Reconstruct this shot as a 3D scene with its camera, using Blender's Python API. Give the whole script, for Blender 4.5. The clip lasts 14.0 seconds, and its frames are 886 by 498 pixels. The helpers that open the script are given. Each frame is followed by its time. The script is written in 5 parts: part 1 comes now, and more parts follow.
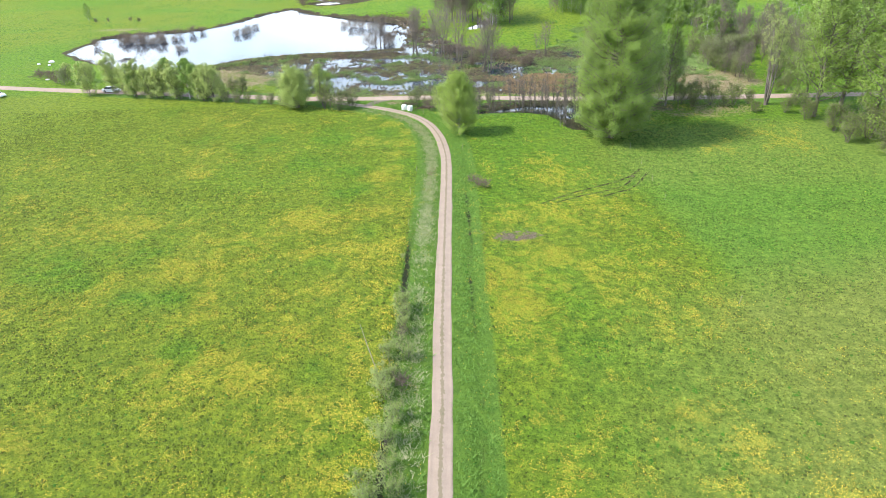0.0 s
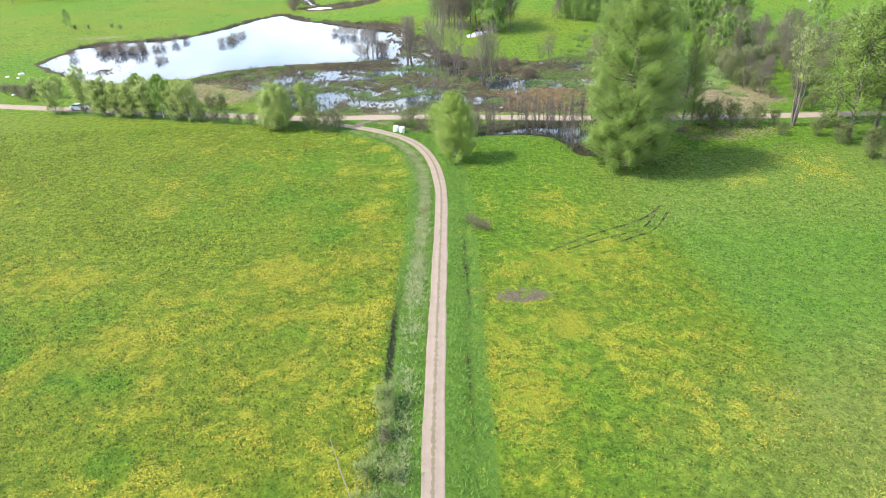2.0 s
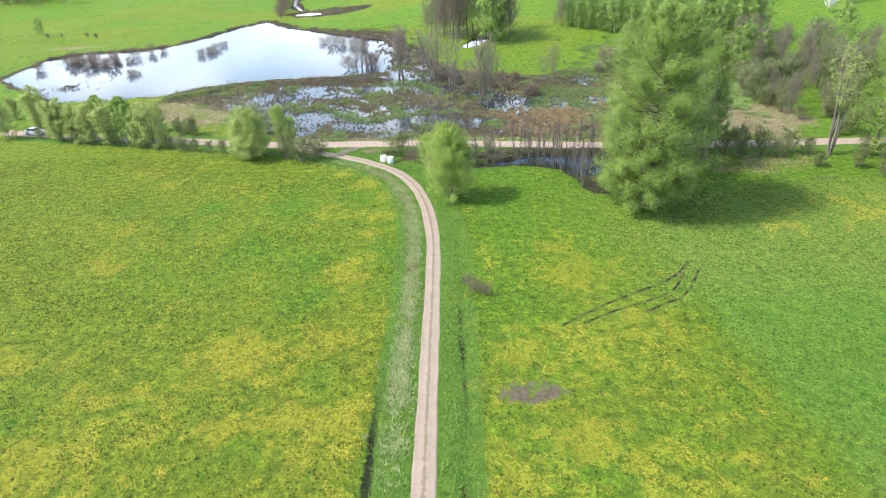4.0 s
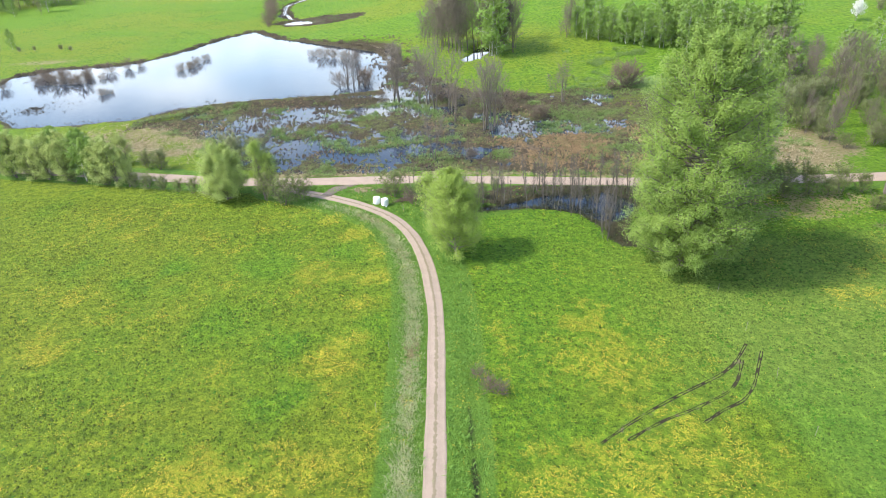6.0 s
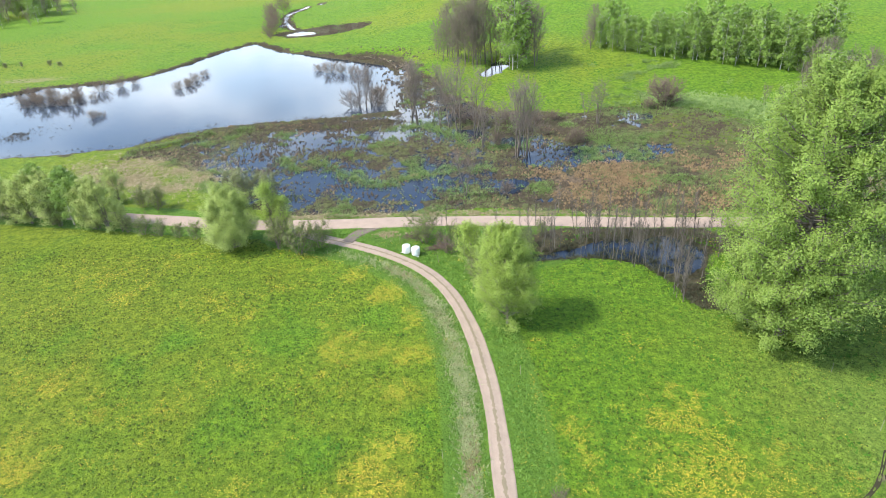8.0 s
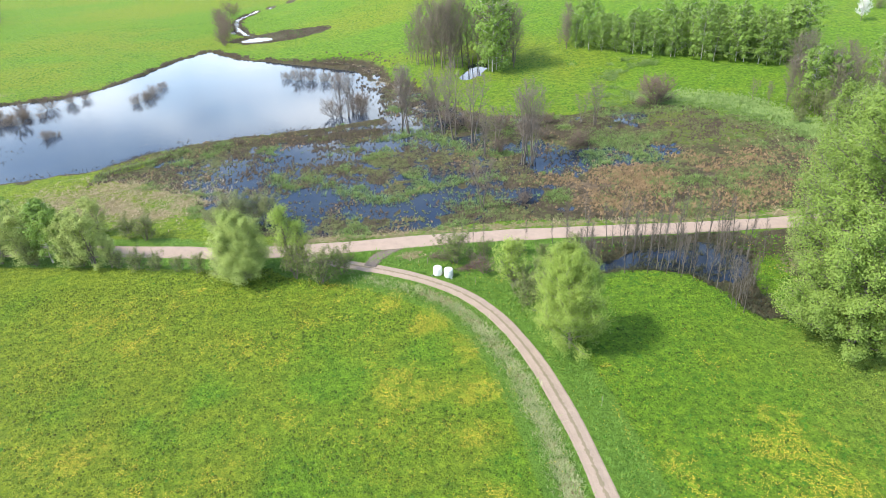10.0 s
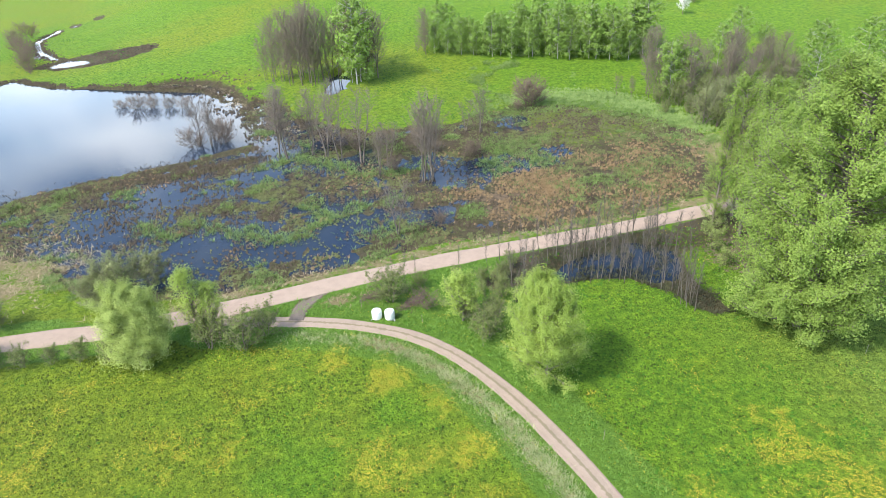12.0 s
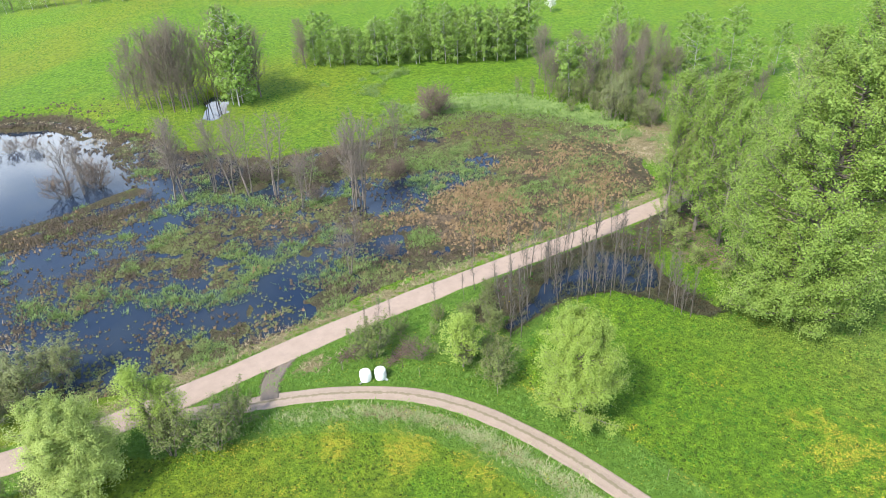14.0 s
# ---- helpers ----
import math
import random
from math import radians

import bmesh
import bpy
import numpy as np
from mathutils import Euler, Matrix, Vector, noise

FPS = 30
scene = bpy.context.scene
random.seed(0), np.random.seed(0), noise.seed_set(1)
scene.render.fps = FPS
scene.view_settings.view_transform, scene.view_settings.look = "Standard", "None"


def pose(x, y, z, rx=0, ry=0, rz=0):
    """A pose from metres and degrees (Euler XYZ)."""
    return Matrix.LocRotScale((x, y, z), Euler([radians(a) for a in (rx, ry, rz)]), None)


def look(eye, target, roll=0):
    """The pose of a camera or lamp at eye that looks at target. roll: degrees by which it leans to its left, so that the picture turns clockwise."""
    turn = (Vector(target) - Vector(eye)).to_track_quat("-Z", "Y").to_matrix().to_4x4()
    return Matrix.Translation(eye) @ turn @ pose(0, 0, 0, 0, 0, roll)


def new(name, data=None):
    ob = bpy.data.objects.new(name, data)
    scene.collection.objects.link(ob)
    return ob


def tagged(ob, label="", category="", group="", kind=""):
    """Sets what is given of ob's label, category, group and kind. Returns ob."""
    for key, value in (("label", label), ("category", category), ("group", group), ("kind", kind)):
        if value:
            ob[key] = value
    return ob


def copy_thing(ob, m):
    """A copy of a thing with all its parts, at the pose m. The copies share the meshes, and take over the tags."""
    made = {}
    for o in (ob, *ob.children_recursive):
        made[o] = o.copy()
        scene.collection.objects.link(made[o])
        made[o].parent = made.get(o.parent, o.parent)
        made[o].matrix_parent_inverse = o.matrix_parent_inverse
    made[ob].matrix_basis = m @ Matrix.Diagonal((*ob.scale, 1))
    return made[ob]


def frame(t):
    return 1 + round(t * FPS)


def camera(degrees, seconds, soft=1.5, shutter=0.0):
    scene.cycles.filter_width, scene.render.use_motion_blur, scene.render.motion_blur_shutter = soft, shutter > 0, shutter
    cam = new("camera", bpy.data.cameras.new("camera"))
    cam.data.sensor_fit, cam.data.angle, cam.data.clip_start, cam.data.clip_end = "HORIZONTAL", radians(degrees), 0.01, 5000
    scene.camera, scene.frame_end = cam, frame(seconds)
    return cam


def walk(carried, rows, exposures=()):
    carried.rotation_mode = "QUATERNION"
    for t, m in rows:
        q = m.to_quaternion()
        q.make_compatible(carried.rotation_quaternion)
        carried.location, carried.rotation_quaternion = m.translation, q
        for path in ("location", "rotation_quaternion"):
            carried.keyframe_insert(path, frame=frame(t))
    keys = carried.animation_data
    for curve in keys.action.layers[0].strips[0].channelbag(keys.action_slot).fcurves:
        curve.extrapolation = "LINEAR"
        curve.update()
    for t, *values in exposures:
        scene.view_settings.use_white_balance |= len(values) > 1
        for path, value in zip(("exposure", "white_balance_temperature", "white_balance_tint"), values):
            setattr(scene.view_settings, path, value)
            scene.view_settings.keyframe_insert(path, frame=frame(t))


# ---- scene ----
cam = camera(70.5, 14.0, soft=0.5)
METRES, EYE, TILT, LEAN, TURN = 110.0, 42.0, 0.0, 0.0, 0.0
ROWS = [
    (0.0, 0.0, 0.0, 0.0, -0.9, -29.03, 1.63),
    (0.5, 0.0013, 0.0307, 0.0008, -0.94, -29.03, 1.66),
    (1.0, 0.0027, 0.0631, 0.0016, -0.98, -29.06, 1.69),
    (1.5, 0.0055, 0.0974, 0.0025, -1.0, -29.09, 1.71),
    (2.0, 0.0085, 0.1332, 0.0037, -1.05, -29.1, 1.71),
    (2.5, 0.0119, 0.17, 0.0049, -1.1, -29.13, 1.72),
    (3.0, 0.015, 0.2073, 0.006, -1.16, -29.17, 1.75),
    (5.5, 0.0198, 0.4017, 0.0126, -1.64, -29.24, 2.03),
    (6.0, 0.0152, 0.4407, 0.0142, -1.76, -29.25, 2.09),
    (6.5, 0.0073, 0.4788, 0.0153, -1.9, -29.21, 2.19),
    (7.0, -0.0039, 0.515, 0.0162, -2.03, -29.15, 2.29),
    (7.5, -0.0177, 0.5492, 0.0174, -2.14, -29.13, 2.43),
    (8.0, -0.0349, 0.5809, 0.0182, -2.26, -29.09, 2.52),
    (10.5, -0.1641, 0.6683, 0.0192, -11.71, -29.51, 2.73),
    (11.0, -0.1838, 0.6927, 0.0197, -15.9, -29.59, 2.63),
    (11.5, -0.2019, 0.7206, 0.0203, -20.12, -29.64, 2.56),
    (12.0, -0.2193, 0.751, 0.0209, -24.27, -29.75, 2.57),
    (12.5, -0.2358, 0.7831, 0.0211, -28.05, -29.83, 2.62),
    (13.0, -0.2525, 0.8164, 0.0212, -31.72, -29.99, 2.69),
    (13.5, -0.2692, 0.8512, 0.0216, -35.39, -30.11, 2.73),
    (14.0, -0.2851, 0.887, 0.022, -39.04, -30.21, 2.75),
]
walk(cam, [(t, pose(0, 0, EYE, TILT, LEAN, TURN) @ pose(METRES * x, METRES * y, METRES * z, 90 + pitch, roll, yaw)) for t, x, y, z, yaw, pitch, roll in ROWS])

# ---- world and sun ----
SUN_ELEV, SUN_AZ = 49.0, 188.0          # degrees; azimuth counter-clockwise from +x
world = bpy.data.worlds.new("sky")
scene.world = world
world.use_nodes = True
wn, wl = world.node_tree.nodes, world.node_tree.links
wn.clear()
w_out = wn.new("ShaderNodeOutputWorld")
w_mix = wn.new("ShaderNodeMixShader")
w_sky = wn.new("ShaderNodeBackground")
w_cloud = wn.new("ShaderNodeBackground")
sky = wn.new("ShaderNodeTexSky")
sky.sky_type, sky.sun_disc = "NISHITA", False
sky.sun_elevation, sky.sun_rotation = radians(SUN_ELEV), radians(90 - SUN_AZ)
w_sky.inputs["Strength"].default_value = 0.15
w_cloud.inputs["Strength"].default_value = 1.40
w_shade = wn.new("ShaderNodeTexNoise")
w_shade.inputs["Scale"].default_value, w_shade.inputs["Detail"].default_value = 5.0, 5
w_tint = wn.new("ShaderNodeMix")
w_tint.data_type = "RGBA"
w_tint.inputs[6].default_value, w_tint.inputs[7].default_value = (0.56, 0.74, 0.95, 1), (1.06, 1.14, 1.22, 1)
w_co = wn.new("ShaderNodeTexCoord")
w_sep = wn.new("ShaderNodeSeparateXYZ")
w_noise = wn.new("ShaderNodeTexNoise")
w_noise.inputs["Scale"].default_value = 2.6
w_noise.inputs["Detail"].default_value = 7
w_noise.inputs["Roughness"].default_value = 0.58
w_map = wn.new("ShaderNodeMapping")
w_map.inputs["Scale"].default_value = (1.0, 1.0, 2.2)
w_low = wn.new("ShaderNodeMapRange")    # broken cloud, thicker towards the horizon
w_low.inputs["From Min"].default_value, w_low.inputs["From Max"].default_value = 0.14, 0.36
w_low.inputs["To Min"].default_value, w_low.inputs["To Max"].default_value = 0.42, -0.03
w_add = wn.new("ShaderNodeMath")
w_add.operation = "ADD"
w_ramp = wn.new("ShaderNodeMapRange")
w_ramp.interpolation_type = "SMOOTHSTEP"
w_ramp.inputs["From Min"].default_value, w_ramp.inputs["From Max"].default_value = 0.46, 0.80
wl.new(w_co.outputs["Generated"], w_map.inputs["Vector"])
wl.new(w_map.outputs["Vector"], w_noise.inputs["Vector"])
wl.new(w_map.outputs["Vector"], w_shade.inputs["Vector"])
w_sr = wn.new("ShaderNodeMapRange")
w_sr.inputs["From Min"].default_value, w_sr.inputs["From Max"].default_value = 0.35, 0.62
wl.new(w_shade.outputs["Fac"], w_sr.inputs["Value"])
wl.new(w_sr.outputs["Result"], w_tint.inputs[0])
wl.new(w_tint.outputs[2], w_cloud.inputs["Color"])
wl.new(w_co.outputs["Generated"], w_sep.inputs["Vector"])
wl.new(w_sep.outputs["Z"], w_low.inputs["Value"])
wl.new(w_noise.outputs["Fac"], w_add.inputs[0])
wl.new(w_low.outputs["Result"], w_add.inputs[1])
wl.new(w_add.outputs[0], w_ramp.inputs["Value"])
wl.new(sky.outputs["Color"], w_sky.inputs["Color"])
wl.new(w_ramp.outputs["Result"], w_mix.inputs["Fac"])
wl.new(w_sky.outputs["Background"], w_mix.inputs[1])
wl.new(w_cloud.outputs["Background"], w_mix.inputs[2])
wl.new(w_mix.outputs["Shader"], w_out.inputs["Surface"])

sun_data = bpy.data.lights.new("sun", "SUN")
sun_data.energy, sun_data.angle, sun_data.color = 2.7, radians(7.0), (1.0, 0.95, 0.87)
sun = new("sun", sun_data)
_sd = Vector((math.cos(radians(SUN_AZ)) * math.cos(radians(SUN_ELEV)), math.sin(radians(SUN_AZ)) * math.cos(radians(SUN_ELEV)), math.sin(radians(SUN_ELEV))))
sun.matrix_world = look(_sd * 300, (0, 0, 0))
scene.view_settings.exposure = 1.33

# ---- materials ----
def material(name):
    m = bpy.data.materials.new(name)
    m.use_nodes = True
    nt = m.node_tree
    b = nt.nodes["Principled BSDF"]
    b.inputs["Specular IOR Level"].default_value = 0.25
    return m, nt, nt.nodes, nt.links, b


def noise_fac(nt, scale, detail=4.0, rough=0.6, lo=0.35, hi=0.65, coords="position", squash=None):
    """A noise over world (or object) places, spread to 0..1."""
    n = nt.nodes.new("ShaderNodeTexNoise")
    n.inputs["Scale"].default_value, n.inputs["Detail"].default_value, n.inputs["Roughness"].default_value = scale, detail, rough
    if coords == "position":
        v = nt.nodes.new("ShaderNodeNewGeometry").outputs["Position"]
    else:
        v = nt.nodes.new("ShaderNodeTexCoord").outputs["Object"]
    if squash:
        mp = nt.nodes.new("ShaderNodeMapping")
        mp.inputs["Scale"].default_value = squash
        nt.links.new(v, mp.inputs["Vector"])
        v = mp.outputs["Vector"]
    nt.links.new(v, n.inputs["Vector"])
    r = nt.nodes.new("ShaderNodeMapRange")
    r.inputs["From Min"].default_value, r.inputs["From Max"].default_value = lo, hi
    nt.links.new(n.outputs["Fac"], r.inputs["Value"])
    return r.outputs["Result"]


def mix(nt, fac, a, b):
    """Mix two colours (tuples or sockets)."""
    m = nt.nodes.new("ShaderNodeMix")
    m.data_type = "RGBA"
    for sock, v in ((m.inputs[6], a), (m.inputs[7], b)):
        if isinstance(v, tuple):
            sock.default_value = (*v, 1)
        else:
            nt.links.new(v, sock)
    if isinstance(fac, float):
        m.inputs[0].default_value = fac
    else:
        nt.links.new(fac, m.inputs[0])
    return m.outputs[2]


def calc(nt, op, a, b, clamp=False):
    m = nt.nodes.new("ShaderNodeMath")
    m.operation, m.use_clamp = op, clamp
    for sock, v in ((m.inputs[0], a), (m.inputs[1], b)):
        if isinstance(v, (int, float)):
            sock.default_value = v
        else:
            nt.links.new(v, sock)
    return m.outputs[0]


def attr(nt, name, out="Fac"):
    a = nt.nodes.new("ShaderNodeAttribute")
    a.attribute_name = name
    return a.outputs[out]


def edge(nt, value, grain, lo=0.35, hi=0.65, amount=0.5):
    """A zone's mask with a ragged border: value plus grain, cut softly."""
    v = calc(nt, "ADD", value, calc(nt, "MULTIPLY", calc(nt, "SUBTRACT", grain, 0.5), amount))
    r = nt.nodes.new("ShaderNodeMapRange")
    r.inputs["From Min"].default_value, r.inputs["From Max"].default_value = lo, hi
    nt.links.new(v, r.inputs["Value"])
    return r.outputs["Result"]


def add_bump(nt, b, height, strength, dist):
    n = nt.nodes.new("ShaderNodeBump")
    n.inputs["Strength"].default_value, n.inputs["Distance"].default_value = strength, dist
    nt.links.new(height, n.inputs["Height"])
    nt.links.new(n.outputs["Normal"], b.inputs["Normal"])


def grass_colour(nt):
    """Meadow green: tone 0 lush, 1 olive; cool and pale sward laid over it."""
    big = noise_fac(nt, 0.12, 5, 0.65, 0.32, 0.68)
    mid = noise_fac(nt, 0.9, 6, 0.72, 0.32, 0.68)
    fine = noise_fac(nt, 2.2, 6, 0.78, 0.36, 0.66)
    lush = mix(nt, mid, (0.062, 0.156, 0.007), (0.244, 0.420, 0.022))
    olive = mix(nt, mid, (0.106, 0.166, 0.008), (0.325, 0.405, 0.026))
    blue = mix(nt, mid, (0.105, 0.235, 0.024), (0.235, 0.420, 0.055))
    pale = mix(nt, mid, (0.185, 0.240, 0.038), (0.400, 0.450, 0.098))
    tone = calc(nt, "ADD", attr(nt, "tone"), calc(nt, "MULTIPLY", calc(nt, "SUBTRACT", big, 0.5), 0.6))
    t1 = calc(nt, "ADD", tone, 0.0, True)
    col = mix(nt, attr(nt, "pale"), mix(nt, attr(nt, "cool"), mix(nt, t1, lush, olive), blue), pale)
    # dark grain: deeper green clumps, plus painted small shadows between tufts
    return mix(nt, calc(nt, "MULTIPLY", fine, 0.60), col, (0.028, 0.078, 0.005)), fine, mid


def make_ground_material():
    m, nt, nodes, links, b = material("meadow_and_marsh_ground")
    green, fine, mid = grass_colour(nt)
    rag = noise_fac(nt, 1.3, 6, 0.7, 0.25, 0.75)
    rag2 = noise_fac(nt, 0.45, 5, 0.65, 0.3, 0.7)
    za, zb = attr(nt, "zone_a", "Color"), attr(nt, "zone_b", "Color")
    sa, sb = nodes.new("ShaderNodeSeparateColor"), nodes.new("ShaderNodeSeparateColor")
    links.new(za, sa.inputs[0])
    links.new(zb, sb.inputs[0])
    marsh = mix(nt, rag, (0.040, 0.032, 0.022), mix(nt, rag2, (0.095, 0.105, 0.034), (0.15, 0.115, 0.068)))
    straw = mix(nt, rag, (0.20, 0.160, 0.08), mix(nt, rag2, (0.42, 0.345, 0.20), (0.24, 0.22, 0.09)))
    mud = mix(nt, rag, (0.080, 0.062, 0.042), (0.25, 0.195, 0.14))
    verge = mix(nt, rag, (0.060, 0.150, 0.014), (0.165, 0.290, 0.032))
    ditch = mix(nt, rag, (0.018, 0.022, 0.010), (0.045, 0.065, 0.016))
    rust = mix(nt, rag, (0.080, 0.060, 0.04), (0.24, 0.175, 0.11))
    col = mix(nt, edge(nt, sb.outputs[0], rag), green, verge)
    col = mix(nt, edge(nt, sa.outputs[0], rag), col, marsh)
    col = mix(nt, edge(nt, sb.outputs[1], rag, amount=0.9), col, rust)
    col = mix(nt, edge(nt, sa.outputs[1], rag, amount=0.9), col, straw)
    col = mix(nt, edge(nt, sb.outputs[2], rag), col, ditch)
    col = mix(nt, edge(nt, sa.outputs[2], rag, amount=0.8), col, mud)
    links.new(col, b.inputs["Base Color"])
    b.inputs["Roughness"].default_value = 0.92
    add_bump(nt, b, calc(nt, "ADD", fine, calc(nt, "MULTIPLY", mid, 2.0)), 1.0, 0.20)
    return m


def make_road_material(name, pale, dark, strip):
    """Packed sandy gravel; UV x runs across it from -1 to 1."""
    m, nt, nodes, links, b = material(name)
    uv = nodes.new("ShaderNodeUVMap")
    sep = nodes.new("ShaderNodeSeparateXYZ")
    links.new(uv.outputs["UV"], sep.inputs["Vector"])
    across = calc(nt, "ABSOLUTE", sep.outputs["X"], 0)
    grit = noise_fac(nt, 9.0, 6, 0.75, 0.25, 0.75)
    patch = noise_fac(nt, 0.7, 5, 0.65, 0.3, 0.7)
    streak = noise_fac(nt, 2.2, 4, 0.6, 0.35, 0.65)
    col = mix(nt, patch, pale, tuple(0.80 * c for c in pale))
    col = mix(nt, calc(nt, "MULTIPLY", grit, 0.4), col, dark)
    mid = nodes.new("ShaderNodeMapRange")
    mid.inputs["From Min"].default_value, mid.inputs["From Max"].default_value = 0.24, 0.02
    links.new(across, mid.inputs["Value"])
    mid_mask = edge(nt, calc(nt, "MULTIPLY", mid.outputs["Result"], strip), streak, 0.42, 0.62, 0.9)
    col = mix(nt, calc(nt, "MULTIPLY", mid_mask, 0.6), col, mix(nt, grit, (0.13, 0.105, 0.065), (0.12, 0.125, 0.045)))
    rim = nodes.new("ShaderNodeMapRange")
    rim.inputs["From Min"].default_value, rim.inputs["From Max"].default_value = 0.80, 1.0
    links.new(across, rim.inputs["Value"])
    col = mix(nt, edge(nt, rim.outputs["Result"], grit, 0.4, 0.8, 1.1), col, (0.060, 0.085, 0.022))
    links.new(col, b.inputs["Base Color"])
    b.inputs["Roughness"].default_value = 0.95
    add_bump(nt, b, calc(nt, "ADD", grit, patch), 0.5, 0.04)
    return m


def make_water_material():
    m, nt, nodes, links, b = material("still_pond_water")
    murk = noise_fac(nt, 0.12, 4, 0.6, 0.3, 0.7)
    links.new(mix(nt, murk, (0.010, 0.020, 0.042), (0.022, 0.032, 0.046)), b.inputs["Base Color"])
    b.inputs["Roughness"].default_value, b.inputs["IOR"].default_value = 0.04, 1.333
    b.inputs["Specular IOR Level"].default_value = 0.5
    rip = noise_fac(nt, 2.4, 3, 0.55, 0.2, 0.8)
    add_bump(nt, b, rip, 0.10, 0.03)
    return m


def make_leaf_material(name, dark, light, shine=0.2, glow=0.30):
    """Thin leaves: some light passes through; each leaf differs a little, and each tree."""
    m, nt, nodes, links, b = material(name)
    geo, info = nodes.new("ShaderNodeNewGeometry"), nodes.new("ShaderNodeObjectInfo")
    clump = noise_fac(nt, 0.8, 3, 0.6, 0.3, 0.7)
    f = calc(nt, "ADD", calc(nt, "MULTIPLY", geo.outputs["Random Per Island"], 0.30), calc(nt, "MULTIPLY", clump, 0.50))
    f = calc(nt, "ADD", f, calc(nt, "MULTIPLY", info.outputs["Random"], 0.2), True)
    col = mix(nt, f, dark, light)
    links.new(col, b.inputs["Base Color"])
    b.inputs["Roughness"].default_value = 0.55
    b.inputs["Specular IOR Level"].default_value = shine
    tr = nodes.new("ShaderNodeBsdfTranslucent")
    links.new(mix(nt, 0.5, col, light), tr.inputs["Color"])
    ms = nodes.new("ShaderNodeMixShader")
    ms.inputs["Fac"].default_value = glow
    links.new(b.outputs["BSDF"], ms.inputs[1])
    links.new(tr.outputs["BSDF"], ms.inputs[2])
    links.new(ms.outputs["Shader"], nodes["Material Output"].inputs["Surface"])
    return m


def make_bark_material(name, dark, light, scale=3.0):
    m, nt, nodes, links, b = material(name)
    g = noise_fac(nt, scale, 5, 0.7, 0.3, 0.7, squash=(1, 1, 0.35))
    links.new(mix(nt, g, dark, light), b.inputs["Base Color"])
    b.inputs["Roughness"].default_value = 0.9
    add_bump(nt, b, g, 0.4, 0.03)
    return m


def make_blade_material(name, dark, light, meadow=False, glow=0.25):
    m, nt, nodes, links, b = material(name)
    geo = nodes.new("ShaderNodeNewGeometry")
    if meadow:
        col, _, _ = grass_colour(nt)
        tint = nodes.new("ShaderNodeHueSaturation")
        links.new(calc(nt, "ADD", calc(nt, "MULTIPLY", geo.outputs["Random Per Island"], 0.52), 0.36), tint.inputs["Value"])
        links.new(col, tint.inputs["Color"])
        col = tint.outputs["Color"]
    else:
        f = calc(nt, "ADD", calc(nt, "MULTIPLY", geo.outputs["Random Per Island"], 0.22), calc(nt, "MULTIPLY", noise_fac(nt, 0.6, 6, 0.75, 0.32, 0.68), 0.78), True)
        col = mix(nt, f, dark, light)
    links.new(col, b.inputs["Base Color"])
    b.inputs["Roughness"].default_value = 0.7
    tr = nodes.new("ShaderNodeBsdfTranslucent")
    links.new(col, tr.inputs["Color"])
    ms = nodes.new("ShaderNodeMixShader")
    ms.inputs["Fac"].default_value = glow
    links.new(b.outputs["BSDF"], ms.inputs[1])
    links.new(tr.outputs["BSDF"], ms.inputs[2])
    links.new(ms.outputs["Shader"], nodes["Material Output"].inputs["Surface"])
    return m


def make_plain_material(name, colour, rough=0.5, metal=0.0, vary=0.12, scale=6.0):
    m, nt, nodes, links, b = material(name)
    g = noise_fac(nt, scale, 5, 0.65, 0.3, 0.7, coords="object")
    links.new(mix(nt, g, tuple(c * (1 - vary) for c in colour), tuple(min(1, c * (1 + vary)) for c in colour)), b.inputs["Base Color"])
    b.inputs["Roughness"].default_value, b.inputs["Metallic"].default_value = rough, metal
    b.inputs["Specular IOR Level"].default_value = 0.5
    return m


M_GROUND = make_ground_material()
M_ROAD = make_road_material("pinkish_gravel_road", (0.37, 0.285, 0.225), (0.24, 0.18, 0.14), 0.0)
M_TRACK = make_road_material("sandy_farm_track", (0.34, 0.265, 0.205), (0.22, 0.168, 0.128), 1.0)
M_SPUR = make_road_material("dark_churned_soil", (0.19, 0.155, 0.125), (0.085, 0.070, 0.056), 0.0)
# brown-green rut soil, its colour darkened further to paint in the shaded sides
M_RUT = make_road_material("shade_darkened_rut_soil", (0.046, 0.042, 0.020), (0.020, 0.020, 0.009), 0.0)
M_WATER = make_water_material()
M_POPLAR = make_leaf_material("poplar_leaves", (0.120, 0.200, 0.030), (0.265, 0.365, 0.080))
M_WILLOW = make_leaf_material("willow_leaves", (0.180, 0.265, 0.040), (0.335, 0.440, 0.095))
M_PALEWILLOW = make_leaf_material("pale_willow_leaves", (0.21, 0.29, 0.060), (0.43, 0.51, 0.155))
M_WILLOW_DULL = make_leaf_material("grey_willow_leaves", (0.22, 0.290, 0.075), (0.46, 0.525, 0.165))
M_SALLOW = make_leaf_material("dull_sallow_leaves", (0.115, 0.140, 0.055), (0.27, 0.30, 0.125))
M_DITCHLEAF = make_leaf_material("olive_ditch_leaves", (0.135, 0.190, 0.050), (0.33, 0.405, 0.125))
M_BIRCH = make_leaf_material("birch_leaves", (0.105, 0.195, 0.030), (0.27, 0.39, 0.085))
M_DARKLEAF = make_leaf_material("dark_shrub_leaves", (0.09, 0.125, 0.034), (0.22, 0.26, 0.085))
M_BLOSSOM = make_leaf_material("white_blossom", (0.55, 0.55, 0.5), (0.85, 0.85, 0.8))
